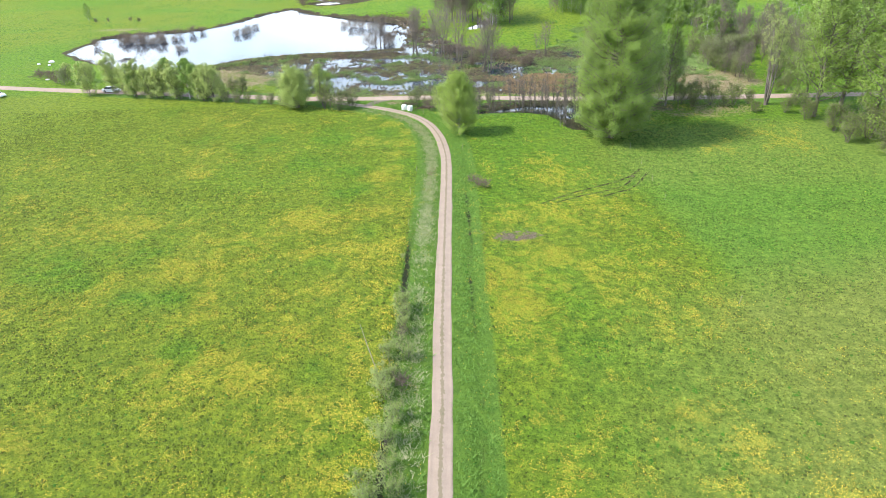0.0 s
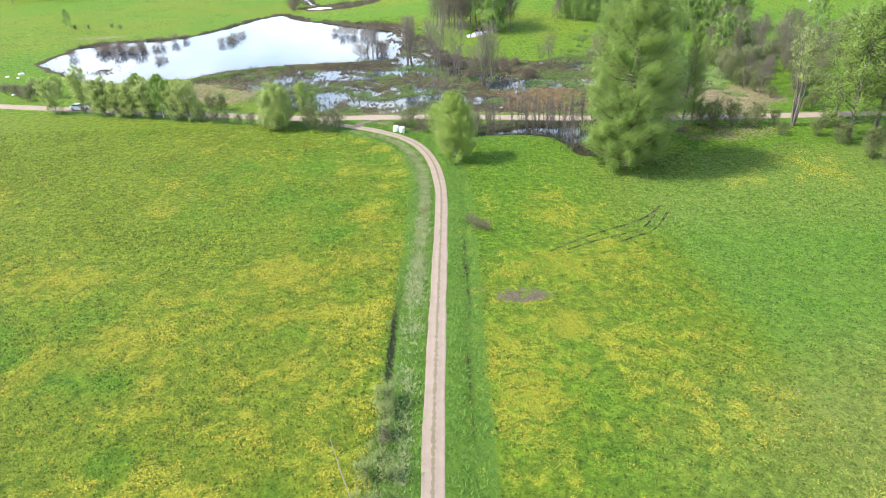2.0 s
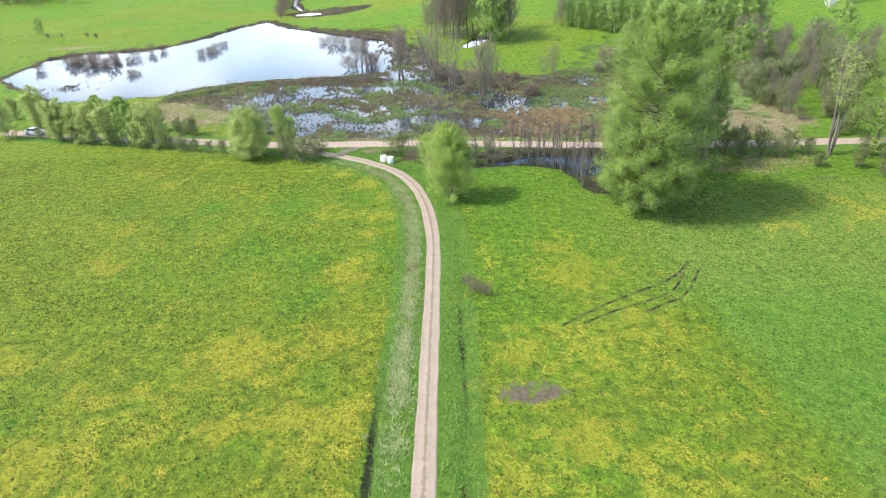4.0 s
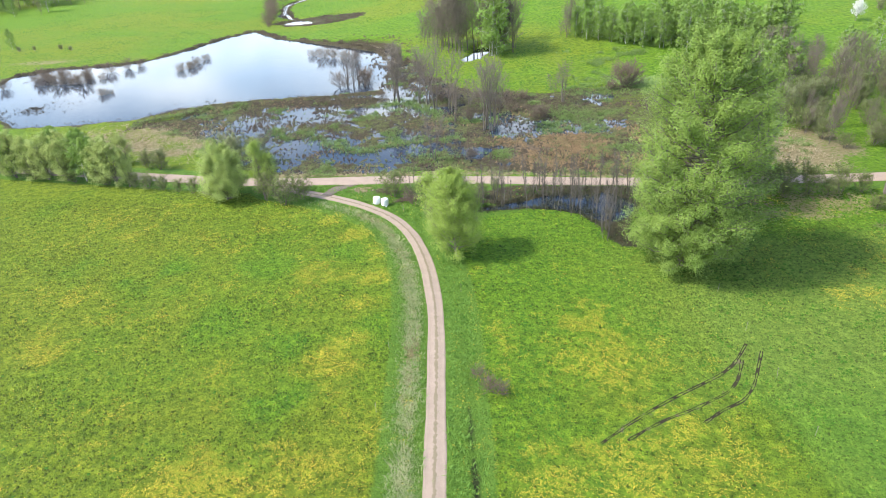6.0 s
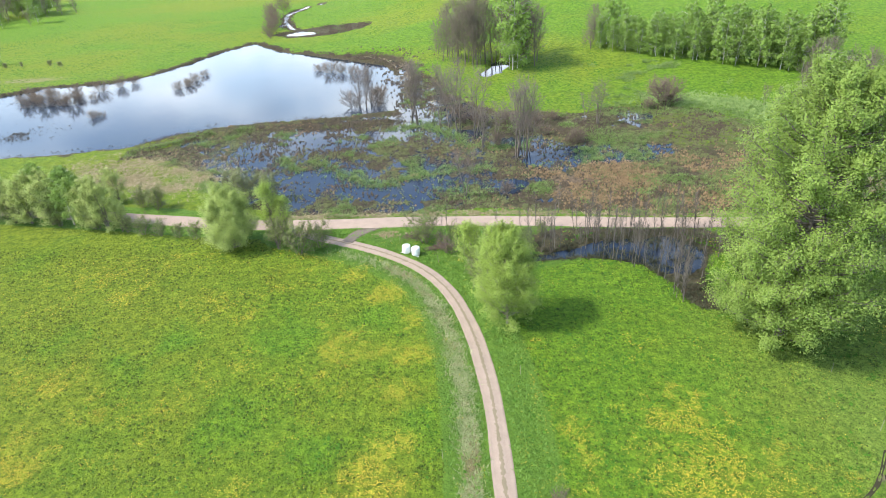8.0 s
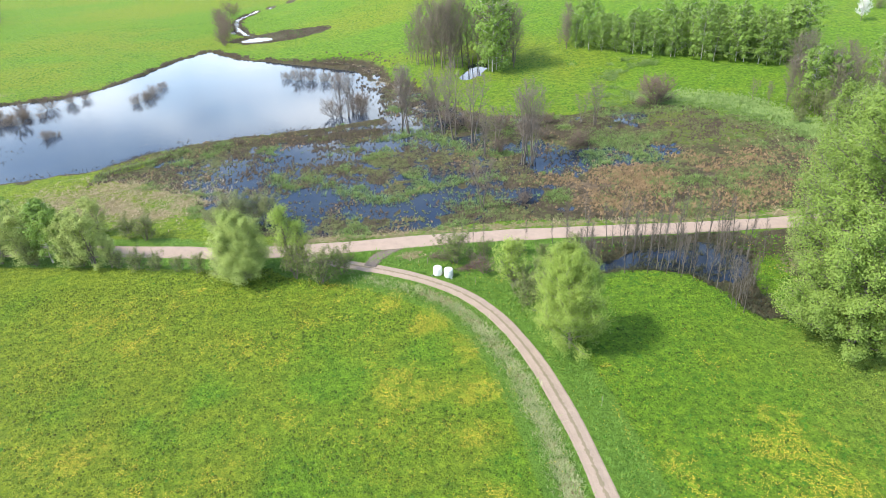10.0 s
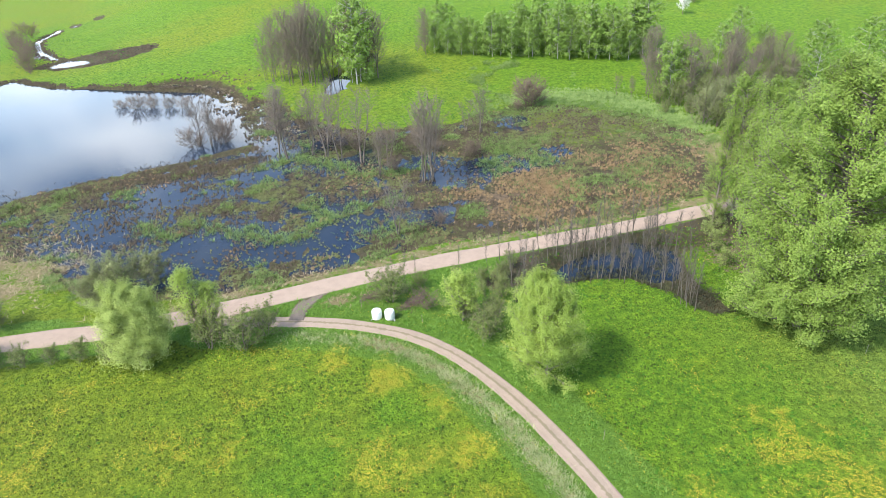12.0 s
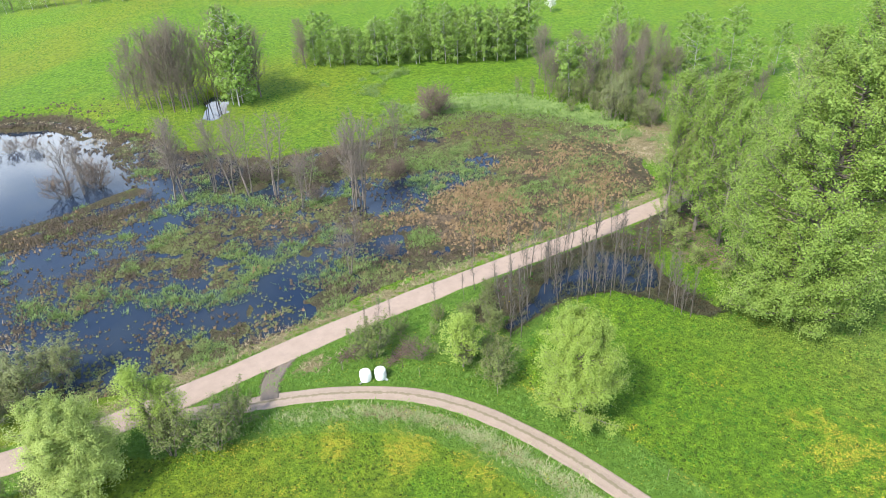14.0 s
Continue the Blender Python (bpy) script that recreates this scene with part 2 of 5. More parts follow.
M_BARK = make_bark_material("grey_brown_bark", (0.10, 0.085, 0.07), (0.22, 0.19, 0.16))
M_TWIG = make_bark_material("brown_bare_twigs", (0.098, 0.084, 0.064), (0.205, 0.176, 0.132))
M_SAPBARK = make_bark_material("dark_sapling_bark", (0.062, 0.054, 0.044), (0.185, 0.165, 0.14), 1.2)
M_SCRUB = make_bark_material("reddish_brown_scrub", (0.095, 0.072, 0.054), (0.20, 0.158, 0.118))
M_PALEBARK = make_bark_material("pale_alder_bark", (0.12, 0.10, 0.085), (0.27, 0.235, 0.20))
M_BIRCHBARK = make_bark_material("white_birch_bark", (0.22, 0.21, 0.19), (0.62, 0.60, 0.56))
M_FIELDGRASS = make_blade_material("meadow_grass_blades", (0, 0, 0), (0, 0, 0), True, 0.15)
M_RANK = make_blade_material("dark_rank_grass", (0.040, 0.120, 0.008), (0.085, 0.205, 0.016))
M_VERGE = make_blade_material("rank_verge_grass", (0.075, 0.180, 0.020), (0.20, 0.34, 0.060))
M_PALEGRASS = make_blade_material("pale_tall_grass", (0.17, 0.25, 0.08), (0.46, 0.45, 0.25))
M_STRAW = make_blade_material("dead_straw", (0.25, 0.195, 0.105), (0.55, 0.46, 0.30))
M_RUST = make_blade_material("rusty_sedge", (0.095, 0.066, 0.036), (0.38, 0.265, 0.140))
M_BROWN = make_blade_material("brown_sedge", (0.036, 0.030, 0.021), (0.138, 0.108, 0.072))
M_DITCHSEDGE = make_blade_material("wet_ditch_sedge", (0.035, 0.040, 0.022), (0.10, 0.105, 0.055))
M_OLIVE = make_blade_material("olive_sedge", (0.072, 0.086, 0.030), (0.195, 0.210, 0.085))
M_REED = make_blade_material("fresh_green_reed", (0.100, 0.175, 0.042), (0.26, 0.36, 0.115))
M_DANDELION = make_plain_material("dandelion_yellow", (0.70, 0.53, 0.05), 0.9, 0.0, 0.18, 40.0)

# ---- shape of the land ----
def softstep(a, b, x):
    t = np.clip((np.asarray(x, float) - a) / (b - a), 0, 1)
    return t * t * (3 - 2 * t)


def vnoise(x, y, scale, seed):
    """Smooth value noise, -1 to 1."""
    table = np.random.RandomState(seed).rand(256, 256) * 2 - 1
    u, v = np.asarray(x, float) * scale + 1000.3, np.asarray(y, float) * scale + 1000.7
    i, j = np.floor(u).astype(int), np.floor(v).astype(int)
    fx, fy = u - i, v - j
    fx, fy = fx * fx * (3 - 2 * fx), fy * fy * (3 - 2 * fy)
    a, b = table[i % 256, j % 256], table[(i + 1) % 256, j % 256]
    c, d = table[i % 256, (j + 1) % 256], table[(i + 1) % 256, (j + 1) % 256]
    return (a * (1 - fx) + b * fx) * (1 - fy) + (c * (1 - fx) + d * fx) * fy


def fbm(x, y, scale, seed, octaves=4):
    total, amp, norm = 0, 1.0, 0
    for k in range(octaves):
        total = total + amp * vnoise(x, y, scale * 2 ** k, seed + k)
        norm += amp
        amp *= 0.55
    return total / norm


def sd_poly(x, y, poly):
    """Signed distance to a closed outline, negative inside."""
    x, y = np.asarray(x, float), np.asarray(y, float)
    best, inside = np.full(x.shape, 1e18), np.zeros(x.shape, bool)
    for (ax, ay), (bx, by) in zip(poly, poly[1:] + poly[:1]):
        ex, ey = bx - ax, by - ay
        t = np.clip(((x - ax) * ex + (y - ay) * ey) / (ex * ex + ey * ey), 0, 1)
        best = np.minimum(best, (x - ax - t * ex) ** 2 + (y - ay - t * ey) ** 2)
        cross = (ay > y) != (by > y)
        with np.errstate(divide="ignore", invalid="ignore"):
            inside ^= cross & (x < ex * (y - ay) / (by - ay if by != ay else 1e-9) + ax)
    return np.where(inside, -1, 1) * np.sqrt(best)


def line_dist(x, y, line):
    """Distance to an open line, and the offset to its right."""
    x, y = np.asarray(x, float), np.asarray(y, float)
    best, side = np.full(x.shape, 1e18), np.zeros(x.shape)
    for (ax, ay), (bx, by) in zip(line, line[1:]):
        ex, ey = bx - ax, by - ay
        t = np.clip(((x - ax) * ex + (y - ay) * ey) / (ex * ex + ey * ey), 0, 1)
        dx, dy = x - ax - t * ex, y - ay - t * ey
        d = dx * dx + dy * dy
        side = np.where(d < best, np.sign(dx * ey - dy * ex), side)
        best = np.minimum(best, d)
    return np.sqrt(best), np.sqrt(best) * side


def smooth_line(points, step=1.0):
    """A Catmull-Rom curve through the points, at even steps."""
    p = np.array(points, float)
    p = np.vstack([2 * p[0] - p[1], p, 2 * p[-1] - p[-2]])
    out = []
    for k in range(1, len(p) - 2):
        a, b, c, d = p[k - 1:k + 3]
        n = max(2, int(np.linalg.norm(c - b) / step))
        for t in np.arange(n) / n:
            out.append(0.5 * (2 * b + (c - a) * t + (2 * a - 5 * b + 4 * c - d) * t * t + (3 * b - a - 3 * c + d) * t ** 3))
    out.append(p[-2])
    return [tuple(q) for q in out]


WATER, PUDDLE = -0.30, 1.0
POND = [(-128, 222), (-127, 250), (-118, 257.5), (-99, 259), (-92, 265), (-84, 278), (-75, 301), (-67, 312), (-56, 297), (-37, 281), (-16, 265),
        (-11, 248), (-8, 232), (-10, 214), (-22, 212), (-30, 211), (-50, 208), (-62, 203.5), (-70, 197), (-86, 193.5), (-98, 194.5), (-113, 209)]
MARSH = [(-66, 192), (-46, 178), (-40, 164), (-26, 157), (-7, 156), (12, 154), (38, 150), (54, 149.5), (63, 160), (71, 174), (69, 186), (58, 200), (50, 207),
         (36, 205), (30, 204), (22, 207), (13, 209), (8, 215), (4, 222), (1, 232), (-5, 250), (-12, 230), (-12, 212), (-30, 208), (-52, 205)]
DITCH_POOL = [(9, 140), (20, 144), (31, 143.5), (34, 139), (31, 131), (30, 124.5), (27.5, 125.5), (26, 131), (24.5, 136.3), (16, 138.4), (8.5, 138)]
DIKE = [(-72, 190), (-61.4, 196.8), (-52.9, 203.3), (-39.4, 205.7), (-23.8, 204.3), (-13, 205.5)]
POOLS = [(-25, 172, 8, 5.5), (-17.5, 166.5, 4, 3), (-6, 166.5, 5.0, 3.2), (24, 178, 9, 5), (32, 176, 8, 3), (41, 178, 4, 2.6), (43, 198, 4, 4), (9.5, 165, 3, 2.2),
         (-40, 184, 9, 8), (-30, 193, 8, 5), (-12, 196, 5, 3), (3, 193, 5, 3), (13, 187, 5, 3), (-9, 210, 8, 6), (-4, 224, 6, 8), (-2, 176, 4, 2), (1, 207, 6, 3)]
SHORE = [(-24, 277), (-15, 271), (-11, 260), (-10, 248), (-7, 236), (-3, 226), (2, 216)]
POOL_FAR = [(15.8, 253.0), (20.0, 256.8), (22.4, 252.9), (17.6, 240.7), (12.9, 237.7), (11.3, 240.3), (14.4, 246.3)]
BROOK = [(-48, 326), (-58, 340), (-64, 358), (-67, 380), (-60, 405), (-40, 430)]
ROAD = smooth_line([(-420, 262), (-260, 215), (-170, 189), (-120, 175.8), (-103, 171.4), (-68, 163), (-46, 157.6), (-36, 154.9), (-22, 153.2), (-5.7, 152.2), (10, 150.4), (29, 147.5),
                    (44.6, 145.7), (58, 144.8), (74, 144.1), (110, 143), (240, 140), (500, 130)], 1.5)
TRACK = smooth_line([(-2, -160), (-1.4, -40), (-1.0, 20), (-0.85, 33), (-0.5, 44), (-0.4, 53), (-0.1, 65), (0.4, 81.5), (0.95, 99.6), (1.1, 110), (0.7, 117), (-0.2, 124), (-2.1, 131.2),
                     (-5.1, 137), (-9.5, 141.6), (-14.5, 145.2), (-20, 148.2), (-25.5, 151.3)], 1.0)
SPUR = smooth_line([(-16.9, 146.8), (-16.4, 147.8), (-15.9, 148.8), (-15.1, 149.7), (-13.8, 150.7), (-12.2, 151.7)], 0.3)
RUTS = [smooth_line([(15.5, 88.6), (19, 91.0), (23.9, 94.0), (30.1, 97.3), (32.4, 99.2), (34.7, 101.9)], 1.2),
        smooth_line([(18.0, 88.8), (21.5, 90.8), (26.1, 92.8), (30.0, 94.9), (31.9, 97.2), (33.1, 99.3)], 1.2),
        smooth_line([(25.6, 90.5), (28.3, 92.2), (30.4, 93.2), (32.4, 95.2), (34.2, 98.0), (35.8, 100.6)], 1.2)]
TRACK_COARSE, ROAD_COARSE = TRACK[::3] + TRACK[-1:], ROAD[::4] + ROAD[-1:]
ROAD_HALF, TRACK_HALF, SPUR_HALF = 1.9, 1.12, 1.05


def land(x, y):
    """The large lie of the land: a rise where the walk begins, a hill beyond the pond."""
    x, y = np.asarray(x, float), np.asarray(y, float)
    near = 0.27 * np.log1p(np.exp(np.clip((95 - y) / 6, -40, 40)))
    near = 3.4 * np.tanh(near / 3.4)
    hill = 0.8 * softstep(-60, 50, x) * np.log1p(np.exp(np.clip((y - 225 + 0.45 * np.maximum(0, x - 40)) / 8, -40, 40)))
    return near + 16 * np.tanh(hill / 16)


def zones(x, y):
    """Height and the kind of ground at each place."""
    x, y = np.asarray(x, float), np.asarray(y, float)
    base = land(x, y)
    z = base + 0.10 * fbm(x, y, 0.13, 5) + 0.05 * fbm(x, y, 0.8, 9, 2)
    wob = 2.6 * fbm(x, y, 0.20, 21)
    dp, dm, dd = sd_poly(x, y, POND) + wob * 0.6, sd_poly(x, y, MARSH) + wob, sd_poly(x, y, DITCH_POOL) + wob * 0.4
    # marsh: hummocks about the water's level, with open pools
    hum = 0.16 * fbm(x, y, 0.30, 31, 3) + 0.17 * fbm(x, y, 1.1, 41, 2)
    rise = -0.005 + 0.09 * softstep(2, 14, x) + 0.16 * softstep(12, 34, x) * softstep(178, 165, y) + 0.2 * softstep(40, 50, x)
    pools = np.zeros(x.shape)
    for px, py, rx, ry in POOLS:
        q = ((x - px) / rx) ** 2 + ((y - py) / ry) ** 2
        pools = np.maximum(pools, np.exp(-q * 0.9))
    marsh_z = WATER + rise + hum - 0.42 * pools
    w = softstep(1.0, -1.5, dm)
    z = z * (1 - w) + marsh_z * w
    w = softstep(0.8, -1.2, dp)
    z = z * (1 - w) + (WATER - 0.15 - 0.05 * np.clip(-dp, 0, 12)) * w
    shore = np.exp(-(line_dist(x, y, SHORE)[0] / 4.0) ** 2)
    z = z * (1 - shore) + (WATER - 0.10 + 1.2 * hum) * shore
    dk = line_dist(x, y, DIKE)[0]
    z = np.maximum(z, np.where(dk < 5, WATER + 0.50 - 0.30 * dk ** 1.2 + hum * 0.6, -9))
    w = softstep(0.6, -1.0, dd)
    z = z * (1 - w) + (WATER - 0.14 + 0.6 * hum + 0.20 * softstep(138, 131, y)) * w
    for px, py, rx, ry in ((-49.5, 327, 9, 6.5), (-62, 349, 3, 5)):
        q = ((x - px) / rx) ** 2 + ((y - py) / ry) ** 2
        z = z - 0.75 * np.exp(-q)
    db = line_dist(x, y, BROOK)[0]
    z = z - (0.40 + 0.25 * fbm(x, y, 0.15, 321)) * np.exp(-(db / 1.6) ** 2)
    dfar = sd_poly(x, y, POOL_FAR)
    z = np.where(dfar < 3.5, np.maximum(z, PUDDLE + 0.12), z)
    w = softstep(0.9, -0.6, dfar + 1.1 * fbm(x, y, 0.4, 311))
    z = z * (1 - w) + (PUDDLE - 0.25) * w
    # ditches beside the track, ruts, the roads' beds
    dt, off = line_dist(x, y, TRACK_COARSE)
    dr, roff = line_dist(x, y, ROAD_COARSE)
    ds = line_dist(x, y, SPUR)[0]
    keep = softstep(4, 7, dr)
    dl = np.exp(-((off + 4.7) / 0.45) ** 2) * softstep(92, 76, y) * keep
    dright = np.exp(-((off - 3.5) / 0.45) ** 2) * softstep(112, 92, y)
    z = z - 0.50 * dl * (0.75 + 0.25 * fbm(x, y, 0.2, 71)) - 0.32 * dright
    rut = np.zeros(x.shape)
    for line in RUTS:
        rut = np.maximum(rut, np.exp(-(line_dist(x, y, line)[0] / 0.36) ** 2))
    w = softstep(ROAD_HALF + 1.6, ROAD_HALF + 0.2, dr)
    z = z * (1 - w) + (base + 0.14) * w
    w = softstep(TRACK_HALF + 0.9, TRACK_HALF + 0.05, dt)
    z = z * (1 - w) + (base + 0.02) * w
    z = z - 0.10 * softstep(ROAD_HALF + 0.15, ROAD_HALF - 0.4, dr) - 0.08 * softstep(TRACK_HALF + 0.1, TRACK_HALF - 0.3, dt) - 0.05 * softstep(SPUR_HALF + 0.1, SPUR_HALF - 0.3, ds)
    return dict(z=z, dp=dp, dm=dm, dd=dd, dk=dk, dt=dt, off=off, dr=dr, roff=roff, ds=ds, ditch=np.maximum(dl, 0.85 * dright * np.clip(0.8 + 0.9 * fbm(x, y, 0.3, 561), 0, 1)), rut=rut, pools=pools, db=db, shore=shore)


def ground_z(x, y):
    return float(zones(np.array([x]), np.array([y]))["z"][0])


LUSH = ((-32.5, 62.5, 3), (-38, 64.5, 2.5), (-13.5, 49, 2.4), (-27.7, 52.7, 2.2), (-50, 72, 7), (-16, 70, 2.5), (-41, 76.3, 4), (-10.2, 80.7, 2.5), (-15.2, 95.7, 4), (-36.8, 122.3, 5), (-25.7, 110.8, 4), (-15.5, 105.9, 3),
        (-22.6, 124.7, 4), (-5.7, 109.1, 1.8), (-48.8, 127.2, 6), (-11.6, 126.1, 2.5))


def meadow_tone(x, y):
    """0 lush green, 1 olive."""
    n = fbm(x, y, 0.035, 51) + 0.6 * fbm(x, y, 0.16, 61)
    t = 0.74 + 0.75 * n + 0.14 * softstep(-4, -8, x) * softstep(100, 85, y) + 0.3 * softstep(-32, -55, x) * softstep(85, 100, y)
    t = t * (1 - 0.65 * softstep(88, 115, y) * softstep(-48, -16, x))
    t = t - 0.5 * np.exp(-(((x - 17) / 11) ** 2 + ((y - 127) / 12) ** 2)) + 0.12 * softstep(80, 45, y)
    for cx, cy, r in LUSH:
        t = t - 1.3 * np.exp(-(((x - cx) / r) ** 2 + ((y - cy) / r) ** 2)) * np.clip(0.7 + 1.3 * fbm(x, y, 0.35, 301, 3), 0, 1.5)
    t = t - 0.30 * softstep(3, 7, x) - 0.35 * softstep(3, 7, x) * softstep(76, 92, y) + 0.24 * softstep(-4, -8, x)
    t = np.clip(t, 0, 1)
    far = softstep(158, 175, y)
    return t * (1 - far) + far * np.clip(0.14 + 1.7 * fbm(x, 1.6 * y, 0.018, 91) + 0.3 * softstep(270, 360, y) - 0.3 * softstep(-20, 5, x) * softstep(265, 245, y), 0, 1)


def meadow_cool(x, y):
    """How far the sward turns bluish green, in the next holding."""
    return 0.7 * softstep(31.5, 36, x + 0.06 * (y - 80) + 2.5 * fbm(x, y, 0.16, 81)) * softstep(132, 118, y) * softstep(58, 66, y)


def meadow_pale(x, y):
    """Thin, pale grass on the dry rise and beside the poplar."""
    thin = 0.8 * softstep(14, 40, x + 0.25 * (60 - y) + 6 * fbm(x, y, 0.10, 381)) * softstep(70, 54, y + 0.2 * (32 - x) + 3 * fbm(x, y, 0.2, 451))
    light = 0.5 * softstep(19, 33, x + 3 * fbm(x, y, 0.12, 481)) * softstep(88, 100, y) * softstep(130, 122, y)
    return np.maximum(thin, 0.8 * light)


def raw_mesh(name, verts, tris, mats, smooth=False):
    """A mesh from arrays of places and triangles."""
    me = bpy.data.meshes.new(name)
    verts, tris = np.asarray(verts, np.float32), np.asarray(tris, np.int32)
    me.vertices.add(len(verts))
    me.vertices.foreach_set("co", verts.ravel())
    n, k = tris.shape
    me.loops.add(n * k)
    me.loops.foreach_set("vertex_index", tris.ravel())
    me.polygons.add(n)
    me.polygons.foreach_set("loop_start", np.arange(0, n * k, k, dtype=np.int32))
    if smooth:
        me.polygons.foreach_set("use_smooth", np.ones(n, bool))
    for m in mats if isinstance(mats, (list, tuple)) else [mats]:
        me.materials.append(m)
    me.update(calc_edges=True)
    return me


def point_attr(me, name, values):
    if values.ndim == 1:
        a = me.attributes.new(name, "FLOAT", "POINT")
        a.data.foreach_set("value", values.astype(np.float32))
    else:
        a = me.attributes.new(name, "FLOAT_COLOR", "POINT")
        rgba = np.ones((len(values), 4), np.float32)
        rgba[:, :3] = values
        a.data.foreach_set("color", rgba.ravel())


def axis(lo, hi, step, far):
    """Fine steps between lo and hi, growing ones out to far."""
    mid = np.arange(lo, hi + step / 2, step)
    grow, s = [], step
    while (grow[-1] if grow else 0) < far:
        s *= 1.16
        grow.append((grow[-1] if grow else 0) + s)
    grow = np.array(grow)
    return np.concatenate([lo - grow[::-1], mid, hi + grow])


def build_ground():
    xs, ys = axis(-128, 74, 0.8, 3200), axis(30, 345, 0.8, 3200)
    gx, gy = np.meshgrid(xs, ys)
    x, y = gx.ravel(), gy.ravel()
    q = zones(x, y)
    nx, ny = len(xs), len(ys)
    i, j = np.meshgrid(np.arange(nx - 1), np.arange(ny - 1))
    a = (j * nx + i).ravel()
    quads = np.stack([a, a + 1, a + 1 + nx, a + nx], 1)
    me = raw_mesh("ground", np.stack([x, y, q["z"]], 1), quads, M_GROUND, True)
    tone = meadow_tone(x, y)
    point_attr(me, "tone", tone)
    point_attr(me, "cool", meadow_cool(x, y))
    point_attr(me, "pale", meadow_pale(x, y))
    marsh = np.maximum.reduce([softstep(0.8, -0.8, q["dm"]), softstep(1.7, 0.3, q["dp"] + 2.0 * fbm(x, y, 0.18, 341)) * 0.9, softstep(0.3, -0.5, q["dd"]), softstep(3.0, 1.0, q["db"]), q["shore"], 0.85 * softstep(1.6, 2.2, q["roff"]) * softstep(11, 8, q["roff"]) * softstep(4, 9, x) * softstep(60, 48, x) * np.maximum(softstep(6.0, 4.0, q["dd"]), softstep(36, 40, x)), 0.80 * softstep(9.5, 7.5, q["dk"] + 1.5 * fbm(x, y, 0.3, 441)) * softstep(-60, -48, x)])
    marsh = np.maximum(marsh, softstep(1.5, 0.7, ((x + 44) / 17) ** 2 + ((y - 326) / 10) ** 2 + 0.8 * fbm(x, y, 0.12, 331)))
    marsh = marsh * (1 - 0.5 * softstep(38, 46, x) * softstep(168, 182, y))
    marsh = marsh * (1 - 0.2 * softstep(1.4, 0.4, q["dk"]) * softstep(-35, -45, x))
    # dead straw: the dry ground west of the marsh, the roadside, the bank behind the road
    straw = 0.9 * np.exp(-(((x + 58) / 19) ** 2 + ((y - 180 + 0.25 * (x + 58)) / 10.5) ** 2) ** 2) * (0.75 + 0.7 * fbm(x, y, 0.2, 421)) * softstep(3.2, 4.5, q["dr"])
    straw = np.maximum(straw, 0.85 * np.exp(-(((x - 69) / 8.5) ** 2 + ((y - 158) / 13) ** 2) ** 2) * softstep(2.2, 3.0, q["dr"]))
    straw = np.maximum(straw, 0.62 * np.exp(-(((x - 58) / 15) ** 2 + ((y - 135.5) / 6.5) ** 2) ** 2) * (0.85 + 0.9 * fbm(x, y, 0.25, 461)))
    straw = np.maximum(straw, 0.95 * np.exp(-((q["roff"] + 3.0) / 1.6) ** 2) * softstep(-45, -30, x) * softstep(74, 66, x) * (0.75 + 0.7 * fbm(x, y, 0.35, 111)))
    straw = np.maximum(straw, 0.7 * np.exp(-(((x - 77) / 7) ** 2 + ((y - 161) / 12) ** 2) ** 2) * (0.8 + 0.8 * fbm(x, y, 0.2, 511)) * softstep(2.2, 3.0, q["dr"]))
    straw = np.maximum(straw, 0.95 * np.exp(-(((x + 11) / 2.4) ** 2 + ((y - 148.6) / 1.3) ** 2)))
    straw = np.maximum(straw, 0.85 * np.exp(-((q["off"] + 2.7) / 1.0) ** 2) * softstep(78, 96, y) * softstep(147, 138, y) * (0.65 + 0.9 * fbm(x, y, 0.25, 112)))
    straw = np.maximum(straw, 0.6 * np.exp(-(((x + 128) / 16) ** 2 + ((y - 268) / 5) ** 2)))
    mud = np.maximum.reduce([q["rut"] * 0.45, softstep(1.6, 0.6, q["ds"]) * 0.9, 0.82 * np.exp(-(((x - 10.5) / 4.1) ** 2 + ((y - 77.4) / 2.0) ** 2) ** 1.5) * np.clip(0.85 + 0.9 * fbm(0.5 * x, 1.6 * y, 0.9, 391, 3), 0, 1), 0.6 * np.exp(-(((x - 4.2) / 2.6) ** 2 + ((y - 79.2) / 0.9) ** 2)) * np.clip(0.7 + fbm(x, y, 0.9, 392, 3), 0, 1),
                             0.7 * np.exp(-(((x - 67) / 3.0) ** 2 + ((y - 127) / 1.4) ** 2)), 0.5 * np.exp(-(((x - 52) / 6) ** 2 + ((y - 136) / 6) ** 2)), 0.75 * np.exp(-(((x - 41) / 6) ** 2 + ((y - 133) / 6) ** 2) ** 2)])
    verge = np.maximum(softstep(6.0, 4.6, q["dt"]), softstep(5.2, 3.8, q["dr"]) * (1 - 0.85 * softstep(0, 6, x) * softstep(70, 60, x)) * (1 - 0.75 * softstep(-1.5, -2.6, q["roff"]) * softstep(-48, -38, x))) * softstep(30, 20, y - 140)
    verge = np.maximum(verge, 0.9 * softstep(4, 1, sd_poly(x, y, [(-12, 149.5), (8, 147.5), (30, 145), (9, 138), (2, 134), (-4, 142)])))
    rust = 0.8 * np.exp(-(((x - 33) / 20) ** 2 + ((y - 163) / 11) ** 2) ** 2) * softstep(0.5, -1, q["dm"]) * (0.55 + 1.4 * fbm(x, y, 0.2, 113))
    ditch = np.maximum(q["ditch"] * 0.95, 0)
    point_attr(me, "zone_a", np.stack([marsh, straw, mud], 1))
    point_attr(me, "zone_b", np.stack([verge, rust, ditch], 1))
    tagged(new("ground", me), "spring meadow, marsh and far pasture with rolling ground", "ground", kind="structure")


build_ground()


